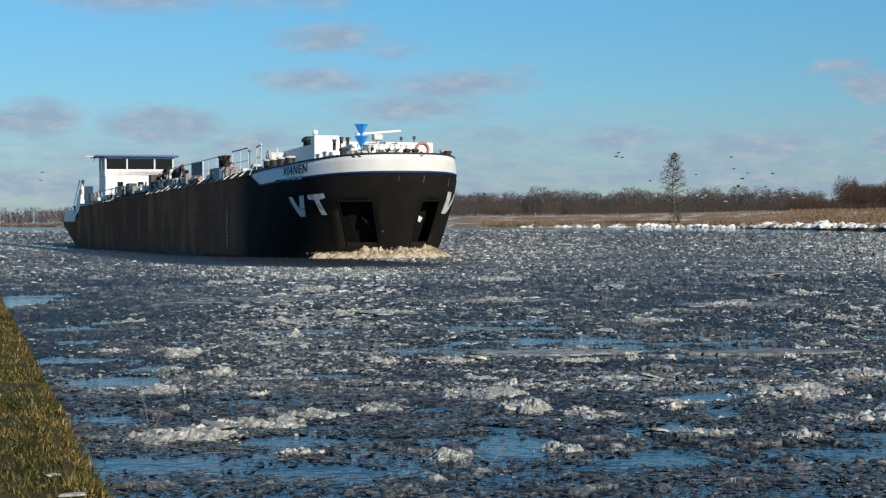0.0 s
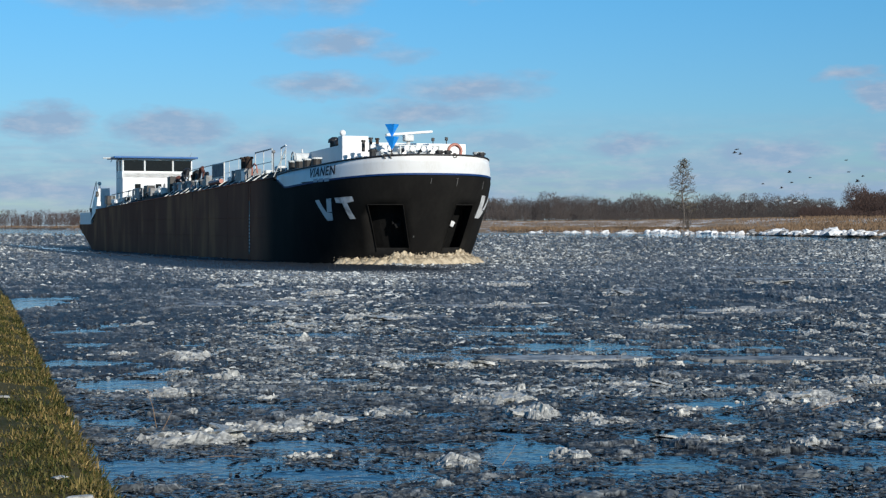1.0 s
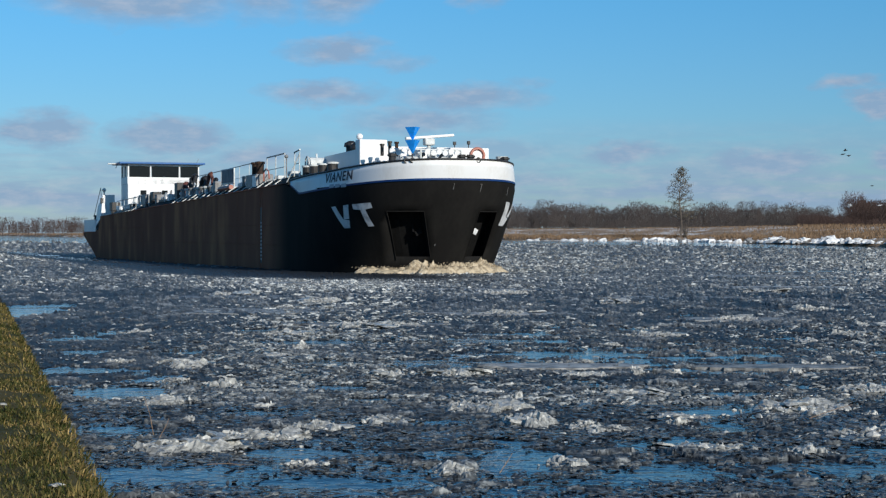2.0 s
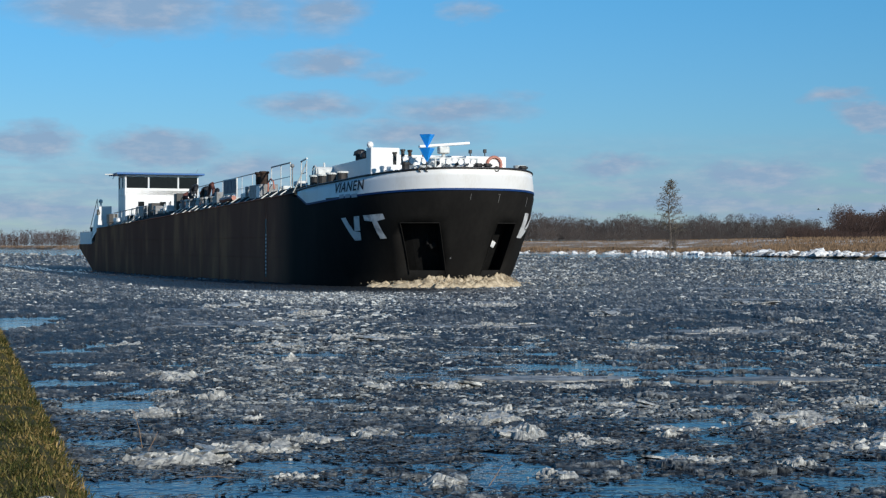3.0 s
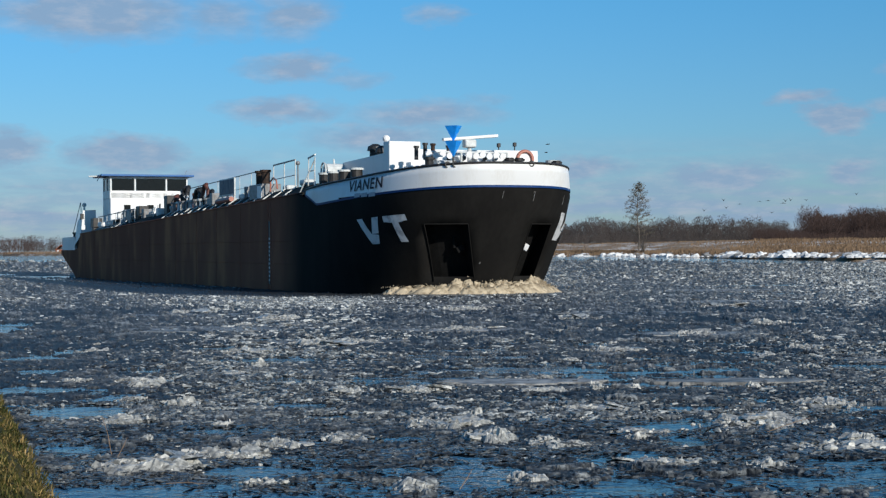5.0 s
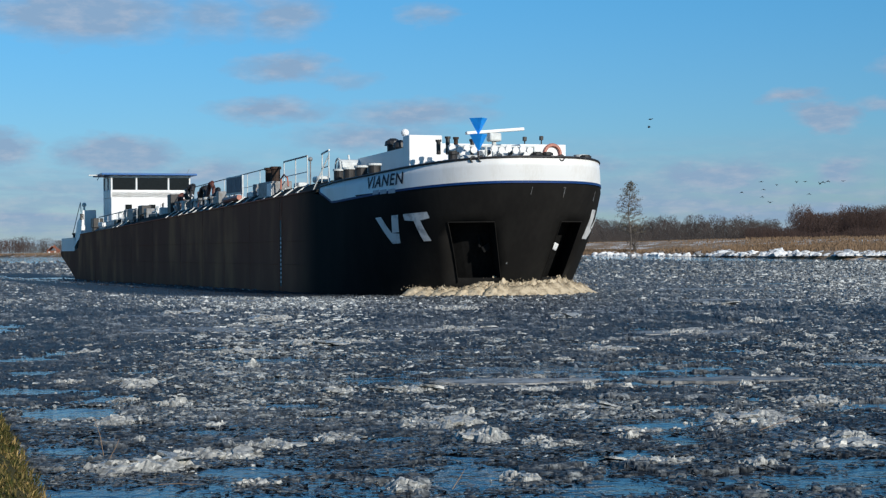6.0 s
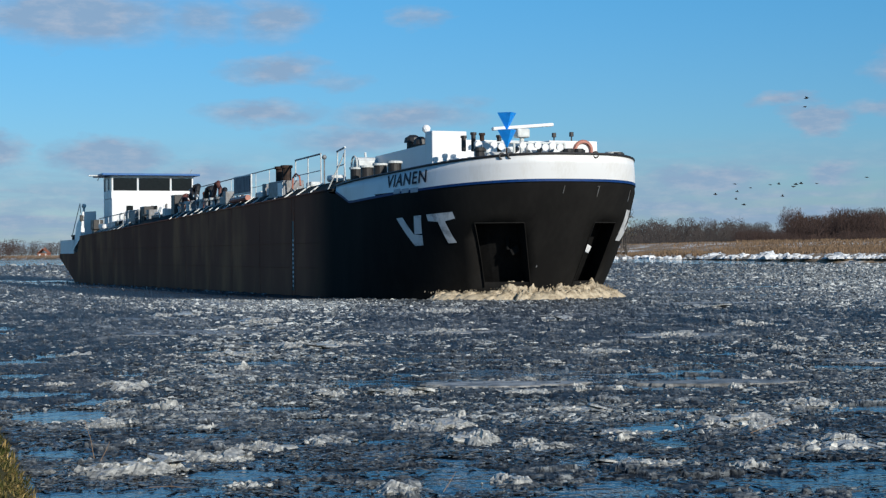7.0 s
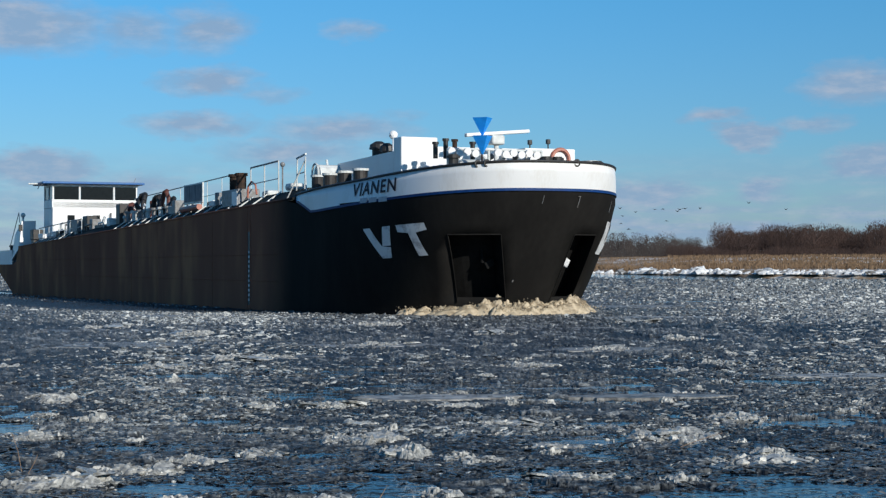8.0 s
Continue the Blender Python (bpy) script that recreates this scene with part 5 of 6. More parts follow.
# ---- ice on the water ----
OPEN = [(-3.85, 18.2, 0.62, 0.95), (-4.9, 21.3, 0.55, 0.5), (-3.15, 14.9, 0.42, 0.65), (-10.0, 37, 1.1, 4.6), (2.55, 16.6, 0.62, 0.62), (2.5, 15.2, 0.28, 0.6), (1.85, 14.1, 0.5, 0.5), (1.9, 24.3, 1.2, 0.5), (4.35, 24.1, 0.42, 0.5), (4.1, 22.9, 0.4, 0.4),
        (-1.9, 16.4, 0.7, 0.25), (3.9, 13.0, 0.8, 0.4), (4.7, 15.3, 0.6, 0.3), (5.2, 18.2, 0.8, 0.35), (3.6, 23.7, 0.9, 0.3), (6.8, 24.5, 0.7, 0.5), (0.4, 14.1, 0.5, 0.3), (-2.9, 17.0, 0.4, 0.3), (3.1, 18.3, 0.45, 0.3), (-1.4, 13.3, 0.9, 0.4), (-2.3, 12.1, 0.7, 0.5), (0.5, 12.9, 0.35, 0.7), (1.5, 12.2, 0.5, 0.5), (-0.9, 11.6, 0.6, 0.4), (2.9, 12.6, 0.5, 0.35), (3.6, 13.6, 0.7, 0.3), (-5.6, 24.5, 0.5, 0.5), (-4.0, 24.6, 0.5, 0.35), (-6.4, 27.5, 0.5, 0.6),
        (-1.3, 18.9, 0.4, 0.3), (-2.2, 26.6, 1.0, 0.7), (-0.3, 22.7, 0.8, 0.4), (-1.9, 22.6, 0.6, 0.4), (0.7, 27.2, 1.2, 0.6), (-3.4, 30.0, 0.8, 0.6), (-0.9, 17.6, 0.4, 0.3), (0.95, 29, 0.9, 0.5), (-2.5, 33, 1.0, 0.5), (0.4, 24.2, 0.7, 0.3), (12, 60, 6, 1.6), (18, 75, 7, 2.0), (13, 51, 2.5, 0.8), (22, 98, 7, 3.0)]


def open_water(x, y):
    k = np.full_like(x, -1.0)
    for cx, cy, rx, ry in OPEN:
        k = np.maximum(k, 1.0 - np.hypot((x - cx) / rx, (y - cy) / ry))
    return k


def lattice(i, j, seed):
    """A random number from 0 to 1 for each whole-numbered place."""
    h = (i.astype(np.int64) * 374761393 + j.astype(np.int64) * 668265263 + seed * 1274126177) & 0xFFFFFFFF
    h = ((h ^ (h >> 13)) * 1274126177) & 0xFFFFFFFF
    return ((h ^ (h >> 16)) & 0xFFFFFF) / float(0xFFFFFF)


def soft_noise(x, y, seed, octaves=4):
    """Layered smooth noise from about -1 to 1."""
    total, amp = np.zeros_like(x), 1.0
    for o in range(octaves):
        i, j = np.floor(x), np.floor(y)
        u, v = smooth01(x - i), smooth01(y - j)
        a, b = lattice(i, j, seed + o), lattice(i + 1, j, seed + o)
        c, d = lattice(i, j + 1, seed + o), lattice(i + 1, j + 1, seed + o)
        total += amp * (2 * ((a * (1 - u) + b * u) * (1 - v) + (c * (1 - u) + d * u) * v) - 1)
        x, y, amp = x * 2.03 + 5.1, y * 2.03 + 3.7, amp * 0.55
    return total / 1.6


def shards(x, y, seed):
    """Irregular cells: a random number and a tilt for each, and the distance to its crack."""
    i0, j0 = np.floor(x), np.floor(y)
    near, second = np.full_like(x, 9.0), np.full_like(x, 9.0)
    who, tilt = np.zeros_like(x), np.zeros_like(x)
    for di in (-1, 0, 1):
        for dj in (-1, 0, 1):
            i, j = i0 + di, j0 + dj
            dx, dy = x - i - lattice(i, j, seed), y - j - lattice(i, j, seed + 31)
            d = np.hypot(dx, dy)
            first = d < near
            second = np.where(first, near, np.minimum(second, d))
            who = np.where(first, lattice(i, j, seed + 57), who)
            lean = 6.28 * lattice(i, j, seed + 83)
            tilt = np.where(first, dx * np.cos(lean) + dy * np.sin(lean), tilt)
            near = np.where(first, d, near)
    return who, tilt, second - near


def ice_cover(x, y):
    """Above nought where ice lies on the water."""
    n = 0.62 * soft_noise(x * 0.55, y * 0.9, 3, 3) + 0.75 * soft_noise(x * 3.2, y * 3.6, 9, 4)
    bias = 0.44 - 0.50 * (1 - smooth01((y - 10.8) / 5.0)) + 0.45 * smooth01((y - 24) / 30)
    pool = open_water(x, y) + 0.28 * soft_noise(x * 1.7, y * 2.2, 21, 3)
    return bias + n - 2.6 * np.clip(pool + 0.12, 0, 1)


def hull_shade_lane(x, y):
    """Where the hull's shade and reflection are put into the ice colour and pieces are small: a lane beside its course,
    from 0 to 1.
    """
    along, lat = x * AX[0] + y * AX[1], x * NN[0] + y * NN[1]
    return smooth01((lat - 12.0) / 3) * smooth01((30 - lat) / 4) * smooth01((-64 - along) / 16) * (1 - smooth01((-200 - along) / 40))


def shore_reach(x, y):
    az = np.degrees(np.arctan2(x, y))
    table = np.linspace(-26, 30, 225)
    return az, np.interp(az, table, [shore_dist(float(v)) for v in table])


def frosted(ob, paleness):
    """Stores how pale the ice is at each corner of a mesh."""
    layer = ob.data.attributes.new("paleness", "FLOAT", "POINT")
    layer.data.foreach_set("value", np.clip(paleness, 0, 1).astype(np.float32))


def build_slush():
    """The broken cover as one crumbled sheet, finer towards the bank."""
    az = np.radians(np.arange(-17.5, 20.5, 0.046))
    rows = 1.79 / (np.arange(9.5, 520, 1.15) * 0.000344)
    rows = rows[rows < 330]
    A, R = np.meshgrid(az, rows)
    rng = np.random.default_rng(12)
    A = A + rng.uniform(-0.4, 0.4, A.shape) * radians(0.046)
    R = R * (1 + rng.uniform(-0.35, 0.35, R.shape) * np.gradient(rows)[:, None] / R)
    x, y = np.sin(A) * R, np.cos(A) * R
    cover = ice_cover(x, y)
    plate, lean, crack = shards(x * 0.9, y * 1.25, 5)
    wx, wy = x + 0.05 * soft_noise(x * 6, y * 6, 41, 2), y + 0.05 * soft_noise(x * 6, y * 6, 47, 2)
    frag, ftilt, fcrack = shards(wx * 5.5, wy * 6.0, 15)
    bit, btilt, bcrack = shards(wx * 15, wy * 13, 25)
    patch = soft_noise(x * 0.33, y * 0.5, 61, 3)
    fine = np.clip((45 - y) / 25, 0, 1)
    far, flean, farcrack = shards(x * 3.4, y * 1.7, 35)
    lift = smooth01(cover * 2.6)
    z = -0.030 + 0.040 * lift
    z += lift * (0.014 * (plate - 0.4) + 0.010 * lean * (plate > 0.6))
    z += lift * (0.012 * np.clip(frag - 0.35, 0, 1) + 0.016 * ftilt * (frag > 0.55) + 0.022 * np.clip(frag - 0.86, 0, 1) / 0.14)
    z += lift * fine * (0.008 * np.clip(bit - 0.55, 0, 1) + 0.010 * btilt * (bit > 0.6))
    z -= 0.022 * fine * np.clip(1 - fcrack / 0.10, 0, 1) * (frag < 0.8)
    z -= 0.03 * np.clip(1 - crack / 0.05, 0, 1) * fine
    z += (1 - fine) * lift * (0.02 + 0.05 * np.clip(far - 0.4, 0, 1) + 0.08 * flean * (far > 0.5)) + 0.00010 * y * lift
    paleness = 0.30 * plate ** 2.0 + 0.46 * frag ** 3 + 0.34 * bit ** 5 + 0.28 * np.clip(patch, -0.6, 0.6) + (1 - fine) * (0.62 * far ** 3 - 0.10) + 0.06 * smooth01((y - 16) / 30) - 0.14
    paleness *= 0.25 + 0.75 * smooth01(cover * 2.5)
    # colour lifted paler with distance from the eye
    paleness += 0.16 * smooth01((y - 38) / 40)
    # slush coloured darker in the lane for the hull's shade and reflection
    paleness *= 1 - 0.95 * hull_shade_lane(x, y)
    # the open lead along the far shore
    deg, reach = shore_reach(x, y)
    lead = np.where(deg > 3.0, 0.88, 0.97) + 0.03 * soft_noise(deg * 1.2, y * 0.01, 77, 2)
    bank = x * EDGE_OUT.x + y * EDGE_OUT.y
    out = (R > reach * lead) | (bank < EDGE_AT + 0.12)
    z = np.where(out, -0.2, z) + water_z(x, y)
    wet = (z - water_z(x, y)) > -0.012
    m, n = x.shape
    some = wet[:-1, :-1] | wet[1:, :-1] | wet[:-1, 1:] | wet[1:, 1:]
    idx = np.arange(m * n).reshape(m, n)
    quads = np.stack([idx[:-1, :-1], idx[:-1, 1:], idx[1:, 1:], idx[1:, :-1]], -1)[some]
    used, flat = np.unique(quads, return_inverse=True)
    verts = np.stack([x, y, z], -1).reshape(-1, 3)[used]
    quads = flat.reshape(-1, 4)
    me = bpy.data.meshes.new("slush_ice")
    me.vertices.add(len(verts))
    me.vertices.foreach_set("co", verts.astype(np.float32).ravel())
    me.loops.add(quads.size)
    me.loops.foreach_set("vertex_index", quads.astype(np.int32).ravel())
    me.polygons.add(len(quads))
    me.polygons.foreach_set("loop_start", np.arange(0, quads.size, 4, dtype=np.int32))
    me.update(calc_edges=True)
    me.materials.append(SLUSH)
    ob = new("slush_ice", me)
    frosted(ob, paleness.reshape(-1)[used])
    tagged(ob, "grey crumbled slush ice crowding the canal", "ice", kind="stuff")


build_slush()


def scatter(rng, n, y0, y1, right=0.38, left=0.31):
    """Places thinning out with distance, over the part of the canal that is looked across."""
    y = y0 * (y1 / y0) ** rng.random(n)
    x = rng.uniform(-left, right, n) * y + rng.normal(0, 0.3, n)
    bank = x * EDGE_OUT.x + y * EDGE_OUT.y
    az, reach = shore_reach(x, y)
    lead = np.where(az > 3.0, 0.86, 0.97)
    keep = (bank > EDGE_AT + 0.25) & (np.hypot(x, y) < reach * (lead + rng.normal(0, 0.03, n)))
    return x[keep], y[keep]


def chunk_shapes(seed):
    """Angular broken lumps, and flatter splinters, of unit size."""
    pyr = random.Random(seed)
    lumps, splinters = [], []
    for k in range(16):
        bm = B()
        bmesh.ops.create_icosphere(bm, subdivisions=1, radius=1.0)
        for v in bm.verts:
            v.co *= pyr.uniform(0.6, 1.25)
            v.co.z *= pyr.uniform(0.4, 0.9)
        bm.verts.ensure_lookup_table()
        bm.faces.ensure_lookup_table()
        lumps.append((np.array([v.co[:] for v in bm.verts]), np.array([[v.index for v in f.verts] for f in bm.faces])))
        bm.free()
    for k in range(16):
        n = 4
        a = np.arange(n) * 2 * np.pi / n + np.array([pyr.uniform(-0.4, 0.4) for _ in range(n)])
        r = np.array([pyr.uniform(0.6, 1.2) for _ in range(n)])
        top = np.stack([np.cos(a) * r * 0.75, np.sin(a) * r * 0.75, np.array([pyr.uniform(0.2, 0.75) for _ in range(n)])], -1)
        low = np.stack([np.cos(a) * r, np.sin(a) * r, np.full(n, -0.35)], -1)
        peak = np.array([[pyr.uniform(-0.3, 0.3), pyr.uniform(-0.3, 0.3), pyr.uniform(0.5, 0.95)]])
        faces = []
        for i in range(n):
            j = (i + 1) % n
            faces += [(n + i, n + j, j), (n + i, j, i), (i, j, 2 * n)]
        splinters.append((np.concatenate([top, low, peak]), np.array(faces)))
    return lumps, splinters


LUMPS, SPLINTERS = chunk_shapes(6)
FLAKES = [(vs[[4, 5, 6, 7, 8]], np.array([(0, 1, 4), (1, 2, 4), (2, 3, 4), (3, 0, 4)])) for vs, fs in SPLINTERS]


def build_brash():
    """Loose broken pieces, joined."""
    rng = np.random.default_rng(5)

    def pieces(n, y0, y1, s0, s1, power, label, shapes, need, tall=(0.28, 0.62), pale=1.0):
        x, y = scatter(rng, n, y0, y1)
        cl = soft_noise(x * 0.5 * 20 / np.maximum(20, y), y * 0.9 * 20 / np.maximum(20, y), 5, 3)
        wide = soft_noise(x * 0.07, y * 0.26, 11, 2)
        keep = (ice_cover(x, y) > need + rng.normal(0, 0.08, len(x))) & (rng.random(len(x)) < np.clip(0.62 + 0.8 * cl + 0.5 * wide, 0.15, 1.0))
        x, y, cl = x[keep], y[keep], cl[keep]
        s = (s0 + (s1 - s0) * rng.random(len(x)) ** power) * y ** 0.85 * (0.8 + 0.6 * np.clip(cl, 0, 1)) * (1 - 0.78 * hull_shade_lane(x, y))
        # lane also darkens the pieces' colour, as shade of the hull
        level, lane = water_z(x, y), hull_shade_lane(x, y)
        V, F, W, base = [], [], [], 0
        for k in range(len(x)):
            vs, fs = shapes[rng.integers(len(shapes))]
            q = rng.uniform(0, 6.28)
            c, sn = math.cos(q), math.sin(q)
            p = vs * s[k] * (rng.uniform(0.9, 2.6), 0.8, rng.uniform(*tall))
            p[:, 2] += p[:, 0] * rng.normal(0, 0.14)
            V.append(np.stack([p[:, 0] * c - p[:, 1] * sn + x[k], p[:, 0] * sn + p[:, 1] * c + y[k], p[:, 2] + level[k] + s[k] * 0.16 * min(1, tall[1] / 0.4) + 0.010], -1))
            F.append(fs + base)
            # farther pieces get a paler colour, on top of a random tone
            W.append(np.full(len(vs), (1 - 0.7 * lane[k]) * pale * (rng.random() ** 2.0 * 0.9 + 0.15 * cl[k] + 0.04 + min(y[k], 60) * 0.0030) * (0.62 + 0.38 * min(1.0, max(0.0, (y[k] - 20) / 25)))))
            base += len(vs)
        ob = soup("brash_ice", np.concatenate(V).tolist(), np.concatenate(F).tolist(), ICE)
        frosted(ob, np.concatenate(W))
        tagged(ob, label, "ice", kind="stuff")

    pieces(34000, 9.8, 17, 0.0012, 0.0075, 2.0, "thin dark bits of clear ice afloat by the bank", SPLINTERS, -0.95, (0.10, 0.22), 0.35)
    pieces(22000, 10, 32, 0.0005, 0.0034, 3.0, "broken bits of clear and grey ice by the bank", LUMPS[:5] + SPLINTERS, -0.25)
    pieces(80000, 17, 70, 0.0009, 0.0046, 2.8, "broken grey ice pieces across the canal", SPLINTERS, -0.1)
    pieces(110000, 50, 150, 0.0011, 0.0050, 2.5, "broken grey ice pieces out on the canal", FLAKES, 0.0, (0.4, 0.8))
    pieces(80000, 110, 330, 0.0012, 0.0050, 2.4, "distant broken ice across the canal", FLAKES, 0.0, (0.5, 1.0), 0.8)


build_brash()


def floe_body(size, depth, high, seed):
    """A heap of wet ice frozen together: crumbled top, ragged outline."""
    n, m = 52, 30
    gx, gy = np.meshgrid(np.linspace(-1.25, 1.25, n), np.linspace(-1.25, 1.25, m))
    x, y = gx * size, gy * depth
    ox = seed * 7.3
    edge = 1 - np.hypot(gx, gy) + 0.42 * soft_noise(gx * 2.2 + ox, gy * 1.6, seed, 3)
    frag, lean, crack = shards(x * 8 + ox, y * 8, seed + 2)
    bit, blean, bcrack = shards(x * 22 + ox, y * 20, seed + 4)
    body = smooth01(edge * 1.7)
    ridge = 0.55 + 0.6 * soft_noise(gx * 1.7 + ox, gy * 1.2, seed + 6, 2)
    z = -0.05 + body * (0.06 + high * np.clip(ridge, 0.08, 1.2) * (0.5 + 0.5 * frag)) + body * (0.42 * high * lean * (frag > 0.3) + 0.12 * high * (bit - 0.5) + 0.10 * high * blean)
    z -= body * 0.18 * high * np.clip(1 - crack / 0.12, 0, 1)
    paleness = 0.16 + 0.5 * frag * bit + 0.42 * np.clip(ridge, 0, 1) * body
    ok = z > -0.03
    some = ok[:-1, :-1] | ok[1:, :-1] | ok[:-1, 1:] | ok[1:, 1:]
    idx = np.arange(n * m).reshape(m, n)
    quads = np.stack([idx[:-1, :-1], idx[:-1, 1:], idx[1:, 1:], idx[1:, :-1]], -1)[some]
    used, flat = np.unique(quads, return_inverse=True)
    ob = soup("body", np.stack([x, y, z], -1).reshape(-1, 3)[used].tolist(), flat.reshape(-1, 4).tolist(), FLOE)
    frosted(ob, paleness.reshape(-1)[used])
    return ob


def build_floes():
    """Larger floes and heaps, each on its own: place, half length, half depth, height."""
    pyr = random.Random(16)
    spots = [(-2.28, 13.6, 0.55, 0.42, 0.13), (-1.75, 14.3, 0.50, 0.40, 0.12), (-1.32, 15.0, 0.32, 0.30, 0.10), (-0.70, 15.6, 0.30, 0.35, 0.10), (0.25, 16.7, 0.52, 0.60, 0.15), (0.66, 15.5, 0.36, 0.45, 0.14), (0.84, 12.7, 0.21, 0.26, 0.085), (-0.02, 12.3, 0.25, 0.25, 0.08),
             (3.4, 16.6, 0.62, 0.75, 0.13), (2.28, 20.9, 0.14, 0.22, 0.12), (2.75, 21.0, 0.16, 0.22, 0.10), (1.55, 20.6, 0.45, 0.35, 0.08), (-2.45, 25.2, 0.28, 0.3, 0.17), (-1.9, 31.0, 0.75, 0.7, 0.17), (-1.1, 31.6, 0.55, 0.5, 0.12), (0.95, 36.2, 0.6, 0.6, 0.16), (5.66, 33.8, 0.7, 0.6, 0.16),
             (5.83, 24.4, 0.2, 0.25, 0.10), (5.1, 23.0, 0.2, 0.25, 0.09), (1.15, 15.0, 0.22, 0.3, 0.07), (-2.7, 19.0, 0.26, 0.4, 0.12), (-3.1, 17.3, 0.34, 0.4, 0.10), (1.35, 14.9, 0.34, 0.3, 0.06), (2.15, 13.7, 0.45, 0.3, 0.06), (2.85, 13.4, 0.2, 0.25, 0.1), (2.2, 16.0, 0.4, 0.25, 0.05),
             (4.6, 18.6, 0.5, 0.5, 0.10), (-0.9, 20.6, 0.40, 0.4, 0.12), (0.05, 20.9, 0.5, 0.35, 0.11), (-3.0, 28.5, 0.5, 0.5, 0.14), (3.4, 28.5, 0.6, 0.5, 0.12), (6.9, 29.0, 0.5, 0.5, 0.14), (8.2, 38.0, 0.7, 0.7, 0.18), (4.0, 42.0, 0.9, 0.8, 0.16), (-3.5, 42.0, 0.8, 0.8, 0.18),
             (-6.5, 47.0, 0.9, 0.9, 0.2), (1.5, 50.0, 0.9, 0.9, 0.2), (9.5, 52.0, 1.0, 0.9, 0.2), (3.7, 14.6, 0.8, 0.28, 0.06), (-1.2, 12.6, 0.2, 0.2, 0.08), (1.9, 18.3, 0.55, 0.3, 0.07), (-3.6, 22.0, 0.4, 0.4, 0.12)]
    spot_rng = random.Random(23)
    while len(spots) < 84:
        cy = 13.5 * (46 / 13.5) ** spot_rng.random()
        cx = spot_rng.uniform(-0.22, 0.34) * cy
        if cx * EDGE_OUT.x + cy * EDGE_OUT.y > EDGE_AT + 0.8 and open_water(np.array([cx]), np.array([cy]))[0] < -0.3:
            w = spot_rng.uniform(0.10, 0.32) * (0.6 + cy / 50)
            spots.append((cx, cy, w, w * spot_rng.uniform(0.7, 1.2), spot_rng.uniform(0.05, 0.11)))
    for i, (cx, cy, size, depth, high) in enumerate(spots):
        big = size > 0.45
        floe = tagged(new("ice_floe"), "heaped grey-white floe of tilted ice slabs" if big else "low lump of wet grey-white broken ice", "ice floe", "ice floes on the canal")
        floe.location = (cx, cy, float(water_z(np.float64(cx), np.float64(cy))))
        floe_body(size, depth, high * 0.85, 100 + i * 3).parent = floe
        for k in range(3 if big else 1):
            bm = B()
            w = size * pyr.uniform(0.22, 0.42)
            t = 0.012 + high * pyr.uniform(0.05, 0.12)
            made = bmesh.ops.create_cone(bm, cap_ends=True, segments=13, radius1=w, radius2=w * 0.88, depth=t)["verts"]
            for v in made:
                v.co.x *= pyr.uniform(0.65, 1.3)
                v.co.y *= pyr.uniform(0.5, 1.0)
                v.co.z += pyr.uniform(-0.3, 0.3) * t
            rot = Euler((pyr.gauss(0.04, 0.10), pyr.gauss(0, 0.14), pyr.uniform(0, 6.28))).to_matrix().to_4x4()
            bmesh.ops.transform(bm, matrix=Matrix.Translation((pyr.gauss(0, size * 0.4), pyr.gauss(0, depth * 0.3), high * pyr.uniform(0.1, 0.5))) @ rot, verts=made)
            slab = part("slab", bm, FLOE, floe)
            frosted(slab, np.full(len(slab.data.vertices), pyr.uniform(0.4, 0.8)))
        v, f, w = [], [], []
        for k in range(150 if big else 60):
            s = pyr.uniform(0.25, 1.0) ** 2.4 * 0.075 * (size + 0.25)
            lx, lz, tip = pyr.uniform(0.8, 1.3), pyr.uniform(0.4, 0.9), pyr.gauss(0, 0.2)
            gx, gy = pyr.gauss(0, 0.5), pyr.gauss(0, 0.45)
            hh = 0.72 * high * max(0.02, pyr.uniform(0.35, 0.75) - 0.45 * math.hypot(gx, gy))
            vs, fs = (LUMPS if k % 3 == 0 else SPLINTERS)[pyr.randrange(16)]
            q = pyr.uniform(0, 6.28)
            base, pale = len(v), pyr.uniform(0.2, 0.95)
            for a in vs:
                a = a * s * (lx, 0.85, lz)
                a[2] += a[0] * tip
                v.append((gx * size + a[0] * math.cos(q) - a[1] * math.sin(q), gy * depth + a[0] * math.sin(q) + a[1] * math.cos(q), hh + a[2]))
                w.append(pale)
            f.extend([tuple(int(j) + base for j in tri) for tri in fs])
        ob = soup("rubble", v, f, FLOE)
        ob.parent = floe
        frosted(ob, np.array(w))
        tagged(ob, kind="stuff")


build_floes()


